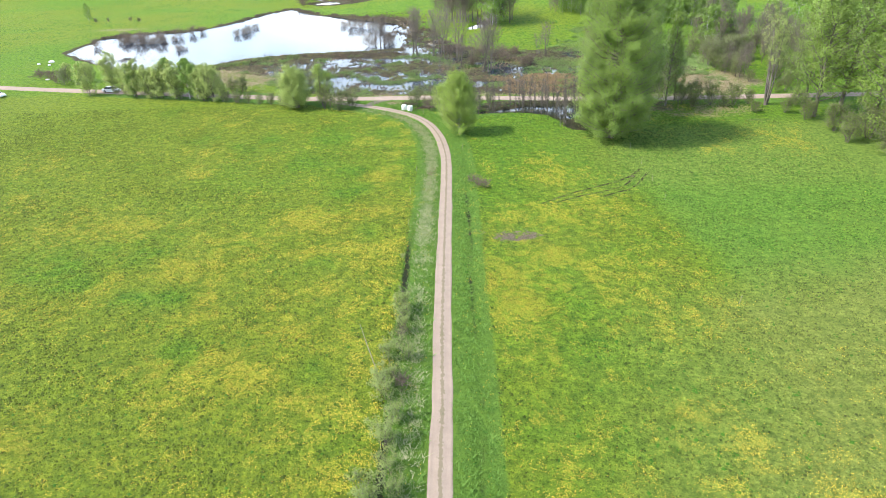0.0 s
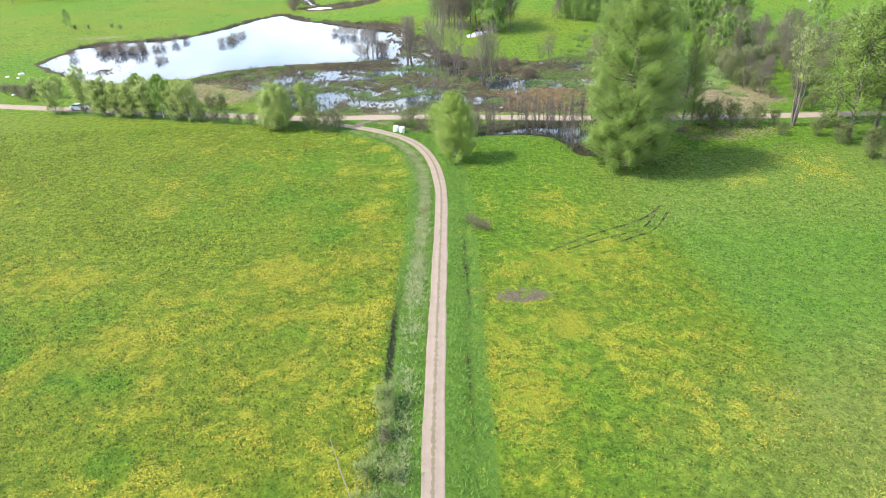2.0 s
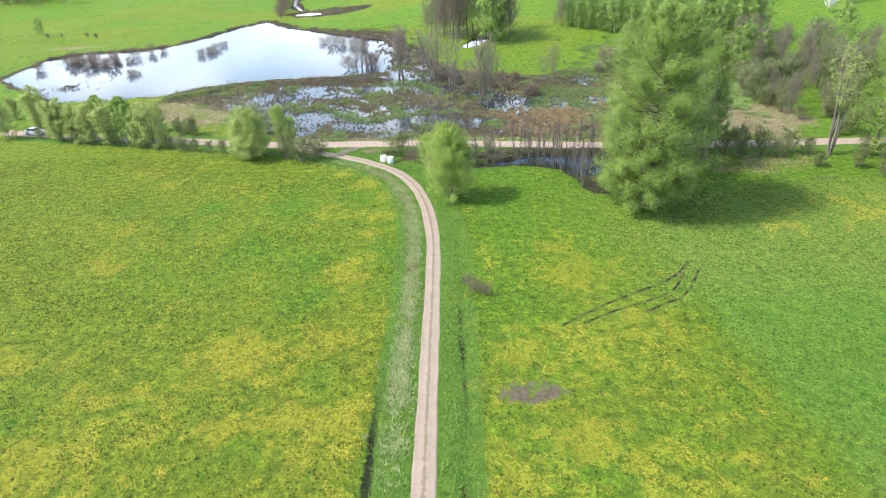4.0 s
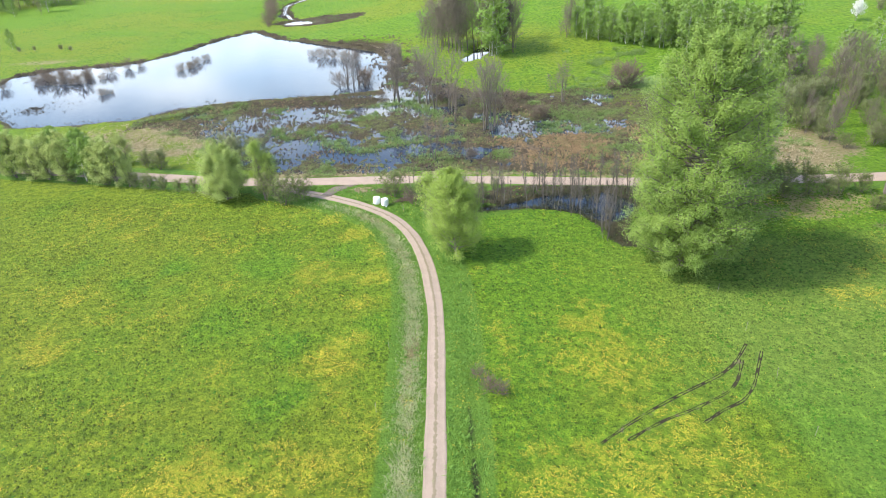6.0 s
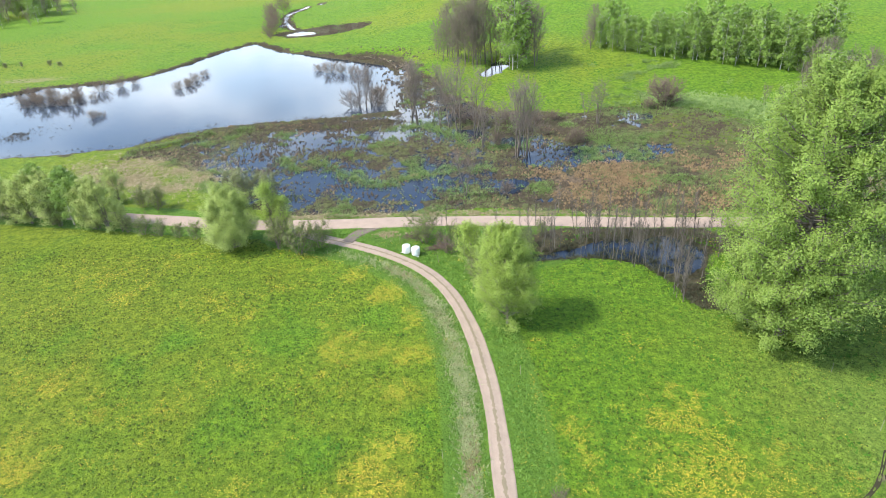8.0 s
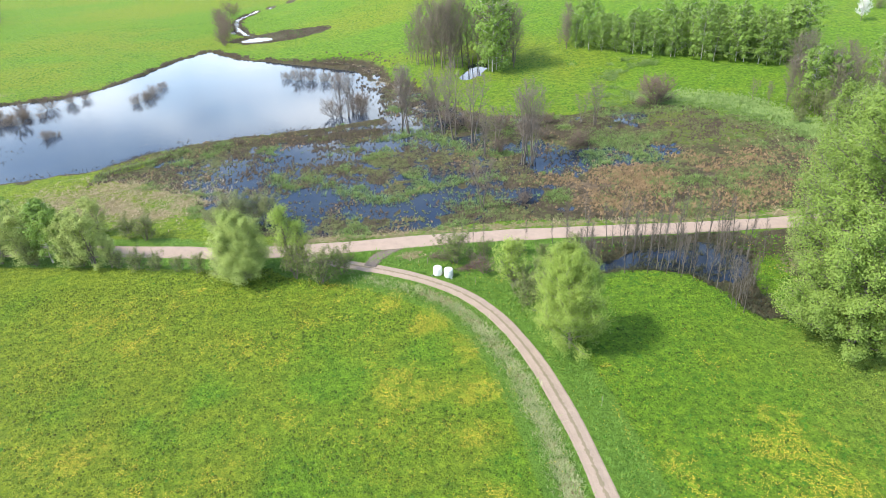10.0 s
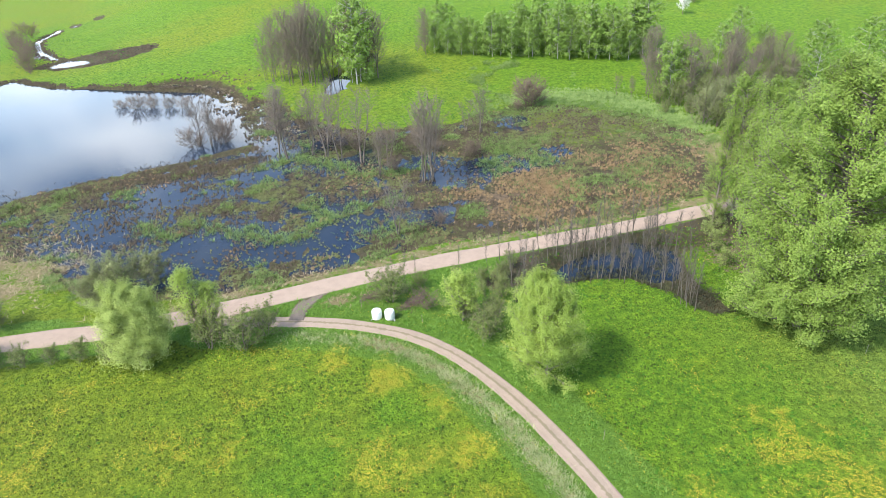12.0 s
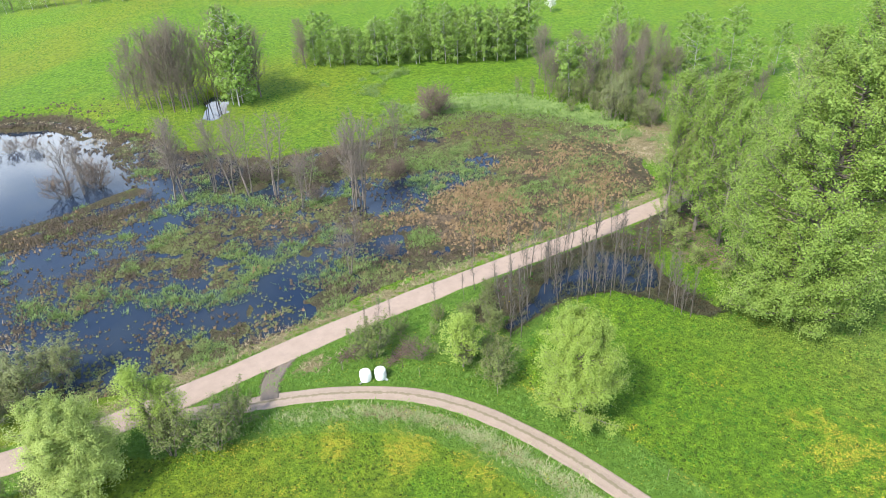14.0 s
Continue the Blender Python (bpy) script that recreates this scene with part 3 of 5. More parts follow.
def build_ribbon(name, line, half, lift, mat, label, prof, follow=False):
    """A road laid on its bed: prof gives the height across, -1 to 1."""
    p = np.array(line)
    d = np.gradient(p, axis=0)
    d /= np.linalg.norm(d, axis=1)[:, None]
    side = np.stack([d[:, 1], -d[:, 0]], 1)
    us = np.linspace(-1, 1, 13)
    rows, uv = [], []
    run = np.concatenate([[0], np.cumsum(np.linalg.norm(np.diff(p, axis=0), axis=1))])
    wav = half * (1 + (0.42 if follow else 0.07) * vnoise(run, np.full(len(run), 3.0 + p[0, 0]), 1.3 if follow else 0.35, 7))
    for k, u in enumerate(us):
        q = p + side * (u * wav)[:, None]
        bed = zones(q[:, 0], q[:, 1])["z"] if follow else land(q[:, 0], q[:, 1])
        z = bed + lift + prof(u) + 0.012 * fbm(q[:, 0], q[:, 1], 1.4, 15, 2)
        rows.append(np.stack([q[:, 0], q[:, 1], z], 1))
        uv.append(np.stack([np.full(len(p), u), run / 4], 1))
    v, uvs = np.stack(rows, 1).reshape(-1, 3), np.stack(uv, 1).reshape(-1, 2)
    n, w = len(p), len(us)
    i, j = np.meshgrid(np.arange(w - 1), np.arange(n - 1))
    a = (j * w + i).ravel()
    quads = np.stack([a, a + 1, a + 1 + w, a + w], 1)
    me = raw_mesh(name, v, quads, mat, True)
    layer = me.uv_layers.new(name="UVMap")
    layer.data.foreach_set("uv", uvs[quads.ravel()].astype(np.float32).ravel())
    return tagged(new(name, me), label, "road", kind="structure")


build_ribbon("road", ROAD, ROAD_HALF, 0.14, M_ROAD, "pale pinkish gravel road on a low bank", lambda u: 0.05 * (1 - u * u) - 0.16 * max(0, abs(u) - 0.85) / 0.15)
build_ribbon("farm_track", TRACK, TRACK_HALF, 0.03, M_TRACK, "sandy two-wheel farm track with a worn grassy middle",
             lambda u: 0.012 * math.exp(-(u / 0.3) ** 2) - 0.03 * math.exp(-((abs(u) - 0.55) / 0.2) ** 2) - 0.14 * max(0, abs(u) - 0.85) / 0.15)
build_ribbon("track_spur", SPUR, SPUR_HALF, 0.075, M_SPUR, "dark churned soil where tyres cut the corner", lambda u: 0.02 * math.cos(u * 9) - 0.14 * max(0, abs(u) - 0.8) / 0.2)

# shallow ribbons; the shade inside each rut is in the soil colour
for line in RUTS:
    build_ribbon("wheel_rut", smooth_line(line, 0.4), 0.17, 0.045, M_RUT, "dark wheel rut torn into the meadow", lambda u: -0.05 * (1 - u * u) - 0.10 * max(0, abs(u) - 0.8) / 0.2, True)


def build_water(name, outline, z, label):
    me = raw_mesh(name, [(x, y, z) for x, y in outline], [tuple(range(len(outline)))], M_WATER)
    tagged(new(name, me), label, "water", kind="structure")


def rect(x0, y0, x1, y1):
    return [(x0, y0), (x1, y0), (x1, y1), (x0, y1)]


build_water("water", rect(-140, 118, 62, 345), WATER, "still pond and marsh water mirroring bright cloud")
build_water("water_puddle", [(17 + 1.22 * (x - 17), 247 + 1.14 * (y - 247)) for x, y in reversed(POOL_FAR)], PUDDLE, "small pool of standing water under bare trees")
build_water("water_brook", rect(-80, 346, -30, 440), WATER + 0.02, "narrow brook winding from the pond")

# ---- plants: shapes ----
def tubes(p0, p1, r0, r1, k):
    """Tapered k-sided sticks from p0 to p1."""
    p0, p1 = np.asarray(p0, float), np.asarray(p1, float)
    n = len(p0)
    d = p1 - p0
    d /= np.maximum(np.linalg.norm(d, axis=1), 1e-6)[:, None]
    ref = np.where(np.abs(d[:, 2:3]) > 0.9, np.array([[1.0, 0, 0]]), np.array([[0, 0, 1.0]]))
    u = np.cross(d, ref)
    u /= np.linalg.norm(u, axis=1)[:, None]
    v = np.cross(d, u)
    ang = np.arange(k) * 2 * math.pi / k
    ring = u[:, None] * np.cos(ang)[None, :, None] + v[:, None] * np.sin(ang)[None, :, None]
    a = p0[:, None] + ring * np.asarray(r0, float)[:, None, None]
    b = p1[:, None] + ring * np.asarray(r1, float)[:, None, None]
    verts = np.concatenate([a, b], 1).reshape(-1, 3)
    base = (np.arange(n) * 2 * k)[:, None]
    i, j = np.arange(k), (np.arange(k) + 1) % k
    t1 = np.stack([i, j, k + j], 1)
    t2 = np.stack([i, k + j, k + i], 1)
    tris = (np.concatenate([t1, t2])[None] + base[:, :, None]).reshape(-1, 3)
    return verts, tris


def cones(p0, p1, r):
    """Thin three-sided twigs that run out to a point."""
    v, _ = tubes(p0, p1, r, np.full(len(p0), 0.001), 3)
    v = v.reshape(-1, 6, 3)[:, :4].copy()
    v[:, 3] = p1
    b = (np.arange(len(v)) * 4)[:, None, None]
    return v.reshape(-1, 3), (np.array([[0, 1, 3], [1, 2, 3], [2, 0, 3]])[None] + b).reshape(-1, 3)


def leaves(rng, c, size, out, narrow=0.55):
    """A folded diamond of two triangles at each place, lying roughly along the skin of its clump."""
    n = len(c)
    nrm = out * 0.6 + np.array([0, 0, 0.45]) + rng.normal(size=(n, 3)) * 0.38
    nrm /= np.maximum(np.linalg.norm(nrm, axis=1), 1e-6)[:, None]
    d = np.cross(nrm, rng.normal(size=(n, 3)))
    d /= np.maximum(np.linalg.norm(d, axis=1), 1e-6)[:, None]
    w = np.cross(nrm, d)
    s = (size * rng.uniform(0.65, 1.3, n))[:, None]
    up = -nrm * s * 0.16
    v = np.stack([c - d * s * 0.5, c + w * s * 0.5 * narrow + up, c + d * s * 0.5, c - w * s * 0.5 * narrow + up], 1).reshape(-1, 3)
    b = (np.arange(n) * 4)[:, None]
    t = np.stack([b + np.array([[0, 2, 1]]), b + np.array([[0, 3, 2]])], 1).reshape(-1, 3)
    return v, t


def join(parts):
    vs, ts, o = [], [], 0
    for v, t in parts:
        vs.append(v)
        ts.append(t + o)
        o += len(v)
    return np.concatenate(vs), np.concatenate(ts)


def bent(rng, p, d, length, n, lift, wobble):
    """A bending branch: n+1 places along it."""
    pts = [np.array(p, float)]
    d = np.array(d, float)
    for _ in range(n):
        d = d + np.array([0, 0, lift / n]) + rng.normal(size=3) * wobble
        d = d / np.linalg.norm(d)
        pts.append(pts[-1] + d * length / n)
    return np.array(pts)


def grow(seed, h, radius, trunk_r, stems=1, limbs=30, subs=6, twigs=0, per_sub=20, leaf=0.25, low=0.2, lift=0.5, droop=0.0, rise=0.5,
         shape=lambda t: math.sin(math.pi * min(1, 0.12 + 0.86 * t)) ** 0.7, jitter=0.45, stem_spread=0.0, fine=0.014, narrow=0.55, bias=0.92, sub_len=0.28, even=0.0, up=0.15):
    """Wood and leaves of one plant, rooted at the origin: (wood arrays, leaf arrays or None)."""
    rng = np.random.RandomState(seed)
    seg = {5: [], 4: [], 3: []}
    cent, outs = [], []

    def add(k, pts, r0, r1):
        rr = np.linspace(r0, r1, len(pts))
        for q in range(len(pts) - 1):
            seg[k].append((pts[q], pts[q + 1], rr[q], rr[q + 1]))

    for s in range(stems):
        a = rng.uniform(0, 2 * math.pi)
        lean = stem_spread * rng.uniform(0.4, 1.0) if stems > 1 else rng.uniform(0, 0.04)
        d0 = np.array([math.cos(a) * lean, math.sin(a) * lean, 1.0])
        hs = h * (rng.uniform(0.75, 1.0) if s else 1.0)
        p0 = np.array([math.cos(a), math.sin(a), 0]) * (radius * 0.12 * rng.uniform(0.3, 1) if stems > 1 else 0) + np.array([0, 0, -0.15])
        tr = bent(rng, p0, d0 / np.linalg.norm(d0), hs * 1.0, 9, 0.25, 0.045 if stems > 1 else 0.022)
        tr[:, 2] *= hs / tr[-1, 2]
        rs = trunk_r / (stems ** 0.5)
        add(5, tr, rs, max(rs * 0.12, fine))
        for k in range(max(3, limbs // stems)):
            t = low + (1 - low) * ((k + rng.uniform(0, 1)) / max(3, limbs // stems)) ** bias
            t = min(t, 0.985)
            f = t * (len(tr) - 1)
            i = int(f)
            p = tr[i] * (1 - f + i) + tr[i + 1] * (f - i)
            az = k * 2.39996 + rng.uniform(-0.5, 0.5) + a
            el = rise * (0.6 + 0.8 * t) + rng.uniform(-0.2, 0.2)
            L = radius * shape((t - low) / (1 - low)) * rng.uniform(0.75 + 0.17 * even, 1.12 - 0.06 * even) * (1.0 if stems == 1 else 0.7) + 0.15
            d = np.array([math.cos(az) * math.cos(el), math.sin(az) * math.cos(el), math.sin(el)])
            lm = bent(rng, p, d, L, 4, lift, 0.09)
            lr = max(fine * 1.6, min(rs * 0.35, 0.022 * L))
            add(4, lm[::2], lr, fine)
            for q in range(subs):
                g = 0.25 + 0.75 * (q + rng.uniform(0, 1)) / subs
                fi = g * 4
                ii = min(3, int(fi))
                sp = lm[ii] * (1 - fi + ii) + lm[ii + 1] * (fi - ii)
                sd = (lm[ii + 1] - lm[ii])
                sd = sd / np.linalg.norm(sd) * 0.7 + rng.normal(size=3) * 0.55 + np.array([0, 0, up - droop])
                sd /= np.linalg.norm(sd)
                sl = (sub_len * L + 0.35) * rng.uniform(0.7, 1.2)
                sb = bent(rng, sp, sd, sl, 2, lift * 0.5 - droop * 1.6, 0.1)
                add(3, sb[::2], fine * 1.3, 0)
                for w in range(twigs):
                    e = sb[rng.randint(0, 3)]
                    td = rng.normal(size=3) * 0.6 + sd + np.array([0, 0, 0.45 - droop])
                    td /= np.linalg.norm(td)
                    add(3, np.array([e, e + td * sl * rng.uniform(0.4, 0.8)]), fine * 0.8, fine * 0.4)
                if per_sub:
                    u = rng.uniform(0.1, 1.1, per_sub)[:, None]
                    c = np.where(u < 0.5, sb[0] + (sb[1] - sb[0]) * u * 2, sb[1] + (sb[2] - sb[1]) * (u * 2 - 1))
                    jit = rng.normal(size=(per_sub, 3)) * jitter * sl * 0.5
                    jit[:, 2] -= np.abs(jit[:, 2]) * droop
                    c = c + jit
                    cent.append(c)
                    o = c - (sb[0] * 0.35 + sb[1] * 0.65)
                    o = o / np.maximum(np.linalg.norm(o, axis=1), 1e-3)[:, None]
                    a0 = sp - np.array([tr[min(9, max(0, i - 1))][0], tr[min(9, max(0, i - 1))][1], sp[2] - 0.35 * L])
                    outs.append(o * 0.75 + a0 / max(1e-3, np.linalg.norm(a0)) * 0.6)
    wood = []
    for k, items in seg.items():
        if items:
            p0, p1, r0, r1 = (np.array([i[j] for i in items]) for j in range(4))
            wood.append(cones(p0, p1, r0) if k == 3 else tubes(p0, p1, r0, r1, 3 if k == 4 else k))
    crown = None
    if cent:
        c = np.concatenate(cent)
        c[:, 2] = np.maximum(c[:, 2], 0.05)
        crown = leaves(rng, c, np.full(len(c), leaf), np.concatenate(outs), narrow)
    return join(wood), crown


def plant(name, label, category, wood_mat, leaf_mat, group="", wood_name="trunk", crown_name="crown", **kw):
    """One plant with its trunk and its crown as parts; it stands at the origin."""
    wood, crown = grow(**kw)
    root = tagged(new(name), label, category, group, "thing")
    root.empty_display_size = 0.5
    t = new(wood_name, raw_mesh(name + "_" + wood_name, wood[0], wood[1], wood_mat, True))
    t.parent = root
    if crown:
        c = new(crown_name, raw_mesh(name + "_" + crown_name, crown[0], crown[1], leaf_mat))
        c.parent = root
    return root


def put(proto, places, rng, used=[]):
    """Set copies of prototypes at (x, y, height factor) with a turn each; the first use moves the prototype itself."""
    for n, (x, y, s) in enumerate(places):
        ob = proto[rng.randrange(len(proto))] if isinstance(proto, list) else proto
        turn, wide = rng.uniform(0, 360), s * rng.uniform(0.92, 1.08)
        m = pose(x, y, ground_z(x, y) - 0.03, 0, 0, turn) @ Matrix.Diagonal((wide, wide, s, 1))
        if ob.name in used:
            copy_thing(ob, m)
        else:
            used.append(ob.name)
            ob.matrix_basis = m


RNG = random.Random(11)
oval = lambda t: math.sin(math.pi * min(1, 0.22 + 0.74 * t)) ** 0.6
dome = lambda t: math.sqrt(max(0.02, 1 - (0.95 * t) ** 2))

# great poplars by the ditch
big = plant("poplar_tree", "tall broad poplar in fresh green leaf beside the flooded ditch", "tree", M_BARK, M_POPLAR, seed=3, h=28.5, radius=9.6, trunk_r=0.55, limbs=200, subs=22, per_sub=40,
            leaf=0.205, low=0.02, lift=0.65, rise=0.16, shape=oval, jitter=0.33, fine=0.018, narrow=0.7, stems=1, bias=1.3, sub_len=0.19, even=0.6, up=0.5)
big.matrix_basis = pose(34.0, 119.2, ground_z(34, 119.2), 0, 0, 20)
slim = [plant("slender_poplar", "slender tall poplar with thin leaf and a bare lower stem", "tree", M_BARK, M_POPLAR, "poplars behind the ditch", seed=5 + k, h=21, radius=4.6, trunk_r=0.26, limbs=56, subs=9, per_sub=24,
              leaf=0.22, low=0.06, lift=0.8, rise=0.55, shape=oval, jitter=0.32, fine=0.02, narrow=0.75, up=0.6) for k in range(2)]
put(slim, [(44.5, 137.5, 1.0), (48.0, 142.2, 0.95), (51.5, 139.5, 0.9), (43.5, 141.5, 0.8), (54.5, 142.5, 0.75)], RNG)
side = [plant("streamside_tree", "tall leafy tree on the stream bank", "tree", M_BARK, M_POPLAR, "trees along the stream", seed=15 + k, h=23, radius=7.2, trunk_r=0.4, limbs=60, subs=12, per_sub=20,
              leaf=0.30, low=0.12, lift=0.7, rise=0.4, shape=oval, jitter=0.42, fine=0.022, narrow=0.75) for k in range(2)]
put(slim, [(40.5, 129.0, 0.86), (43.0, 133.0, 0.92)], RNG)
put(side, [(79, 128, 1.0), (86, 120, 1.08), (83, 108, 1.0), (88, 134, 1.1), (95, 127, 1.1), (91, 113, 1.0), (98, 104, 1.05), (90, 98, 0.9), (106, 118, 1.1), (84, 141, 0.8)], RNG)
pole_stem = plant("bare_stemmed_tree", "cluster of straight bare stems by the roadside", "tree", M_PALEBARK, M_WILLOW_DULL, seed=25, h=20, radius=4.5, trunk_r=0.5, stems=5, stem_spread=0.05, limbs=40, subs=6, per_sub=12,
                  leaf=0.3, low=0.5, lift=0.6, rise=0.6, fine=0.02)
put(pole_stem, [(73.3, 137.6, 1.0)], RNG)

# lone willow, roadside willows
lone = plant("young_willow", "round yellow-green willow standing alone in the meadow", "tree", M_PALEBARK, M_WILLOW, seed=31, h=11.2, radius=4.5, trunk_r=0.2, limbs=120, subs=13, per_sub=44,
             leaf=0.17, low=0.06, lift=0.7, rise=0.34, shape=lambda t: math.sin(math.pi * min(1, 0.30 + 0.66 * t)) ** 0.6, jitter=0.42, droop=0.18, narrow=0.55, sub_len=0.2, even=1.0)
put(lone, [(4.2, 124.2, 1.0)], RNG)
rw = plant("roadside_willow", "broad pale-green willow arching over the gravel road", "tree", M_BARK, M_PALEWILLOW, seed=37, h=8.3, radius=5.6, trunk_r=0.4, stems=4, stem_spread=0.16, limbs=120, subs=13, per_sub=48,
           leaf=0.165, low=0.03, lift=0.6, rise=0.36, shape=dome, jitter=0.48, narrow=0.55, sub_len=0.22, even=0.8)
put(rw, [(-33.2, 147.4, 1.0)], RNG)
rw2 = plant("feathery_willow", "upright feathery willow with thin light leaf", "tree", M_BARK, M_WILLOW, seed=38, h=9.6, radius=2.6, trunk_r=0.2, limbs=40, subs=6, per_sub=20,
            leaf=0.22, low=0.25, lift=0.8, rise=0.6, jitter=0.55, narrow=0.5)
put(rw2, [(-27.6, 148.2, 0.95), (-25.6, 147.4, 0.8)], RNG)
hedge = [plant("roadside_bush", "dark twiggy bush with small new leaves", "bush", M_TWIG, M_DARKLEAF, "bushes along the road", wood_name="branchwork", seed=41 + k, h=4.4, radius=3.3, trunk_r=0.12, stems=7, stem_spread=0.5, limbs=46, subs=5, twigs=2,
               per_sub=10, leaf=0.24, low=0.06, lift=0.7, rise=0.5, shape=dome, fine=0.016) for k in range(2)]
put(hedge, [(-23.4, 144.0, 1.05), (-20.6, 145.6, 0.8), (-27.0, 146.0, 1.0), (-37.5, 149.4, 0.55), (-40.6, 150.6, 0.6), (-43.5, 151.6, 0.5), (-46.5, 152.6, 0.55), (-49.5, 153.4, 0.6), (-52.5, 154.6, 0.55), (-58, 156.4, 0.7), (-64.8, 158.2, 0.7), (-71.6, 160.4, 0.7), (-75, 161.6, 0.65), (-80.5, 163.2, 0.6), (-83.5, 164, 0.5),
            (-5.2, 145.2, 0.95), (9.5, 142.6, 0.55), (6.6, 143.6, 0.5), (11.8, 145.0, 0.5), (4.0, 145.4, 0.45), (-0.8, 146.6, 0.45), (7.6, 139.8, 0.7), (2.2, 133.2, 0.85), (4.6, 136.5, 0.6), (58, 140.0, 1.05), (61.5, 138.8, 1.0), (55, 140.4, 0.95), (66.5, 138.5, 0.9), (64, 137.4, 0.7), (57, 137.8, 0.6), (70, 138.4, 0.7), (68.5, 132.5, 0.5), (-50.7, 162.5, 0.8), (-53.5, 164, 0.7)], RNG)
row = [plant("row_willow", "slender grey-green willow in the roadside row", "tree", M_BARK, M_WILLOW_DULL, "row of trees along the road", seed=51 + k, h=9.3, radius=3.7, trunk_r=0.2, stems=3, stem_spread=0.16, limbs=54, subs=7, per_sub=22,
             leaf=0.27, low=0.06, lift=0.6, rise=0.4, shape=oval, droop=0.1, narrow=0.5) for k in range(2)]
rowb = plant("row_birch", "birch in fresh leaf in the roadside row", "tree", M_BIRCHBARK, M_BIRCH, "row of trees along the road", seed=55, h=9.6, radius=2.5, trunk_r=0.14, limbs=46, subs=7, per_sub=24,
             leaf=0.26, low=0.12, lift=0.3, rise=0.5, droop=0.45, narrow=0.6)
put(row, [(-91.4, 165.0, 0.85), (-88.8, 173.0, 0.95), (-84.6, 170.6, 0.7), (-77.5, 162.0, 1.0), (-73.6, 160.8, 0.95), (-66.6, 159.2, 1.0), (-56.0, 155.8, 1.08), (-58.8, 166.8, 0.75), (-53.6, 154.9, 0.6), (-105.2, 182.1, 0.6),
          (-70.4, 160.2, 0.95), (-58.6, 156.8, 0.9), (-98, 179.5, 0.6)], RNG)
put(rowb, [(-69.0, 161.8, 0.95), (-62.8, 158.4, 1.05), (-60.4, 157.9, 0.95), (-78.6, 162.6, 0.85)], RNG)

# birch grove and bare clump on the far pasture
birch = [plant("birch_tree", "young birch in bright new leaf in a dense grove", "tree", M_BIRCHBARK, M_BIRCH, "birch grove on the pasture", seed=61 + k, h=13.8, radius=3.8, trunk_r=0.13, limbs=34, subs=5, per_sub=13,
               leaf=0.48, low=0.10, lift=0.3, rise=0.35, droop=0.5, narrow=0.7, fine=0.02, shape=oval) for k in range(3)]
bare = [plant("bare_alder", "bare grey-brown alder with fine upright twigs", "tree", M_TWIG, M_BIRCH, "leafless alders", seed=71 + k, h=14, radius=5.0, trunk_r=0.17, stems=(1, 2, 3)[k], stem_spread=0.14, limbs=44, subs=7, twigs=5, per_sub=0,
              low=0.18, lift=0.6, rise=0.62, fine=0.026, shape=oval) for k in range(3)]
spots = []
for i in range(19):
    f = i / 18
    fx, fy = 48.5 + 47 * f, 253.5 - 34 * f
    for d in range(4):
        if d == 3 and f < 0.25:
            continue
        spots.append((fx + 3.4 * d * 0.6 + RNG.uniform(-1.5, 1.5), fy + 3.4 * d * 0.85 + RNG.uniform(-1.5, 1.5), (0.78 + 0.34 * f) * RNG.uniform(0.72, 1.2)))
put(birch, spots, RNG)
put(bare, [(46.2, 255.0, 0.62), (47.0, 258.0, 0.7), (48.6, 261.0, 0.72), (44.8, 257.5, 0.5)], RNG)
put(bare, [(3.4, 259.5, 1.40), (4.4, 254.6, 1.59), (6.4, 252.0, 1.65), (8.0, 248.5, 1.59), (10.4, 249.5, 1.71), (10.6, 246.4, 1.59), (7.2, 257.0, 1.59), (11.5, 254.5, 1.71), (2.0, 255.5, 1.22), (11, 258, 1.59),
           (25.2, 255.4, 1.71), (22.4, 250.0, 1.77), (25.5, 248.5, 1.71), (28.5, 248.0, 1.46), (24.0, 244.5, 1.52), (23.6, 246.4, 1.71), (26, 252, 1.59)], RNG)
put(bare, [(14.0, 249.5, 1.6), (16.5, 251.0, 1.75), (18.5, 248.6, 1.8), (27.5, 243.8, 1.5), (5.5, 250.0, 1.5), (9.0, 252.5, 1.65), (12.0, 248.6, 1.5), (0.5, 258.0, 1.2), (23.5, 247.5, 1.7)], RNG)
put(birch, [(20.9, 241.6, 1.71), (22.4, 243.0, 1.59), (20.2, 243.4, 1.46)], RNG)

# alders and shrubs in the marsh
alder = [plant("marsh_alder", "leafless alder with grey-brown stems standing in shallow water", "tree", M_BARK, M_BIRCH, "alders in the marsh", seed=81 + k, h=13, radius=4.4, trunk_r=0.24, stems=(3, 2, 4)[k], stem_spread=0.2, limbs=48, subs=7, twigs=5,
               per_sub=0, low=0.34, lift=0.6, rise=0.6, fine=0.017, shape=oval) for k in range(3)]
put(alder, [(-7.6, 204.2, 1.05), (-5.8, 202.2, 1.08), (1.0, 198.6, 1.0), (3.0, 195.6, 1.05), (6.0, 192.8, 1.0), (-1.2, 201.5, 0.85), (13.0, 178.6, 1.1), (14.6, 178.0, 1.05), (15.6, 180.2, 0.9), (6.8, 184.6, 0.65),
            (33.2, 195.4, 0.68), (30.8, 197.8, 0.45), (2.0, 161.8, 0.62), (9.8, 188.5, 0.6), (-19.0, 218.0, 0.62), (-20.8, 220.5, 0.7), (-17.6, 222.5, 0.7)], RNG)
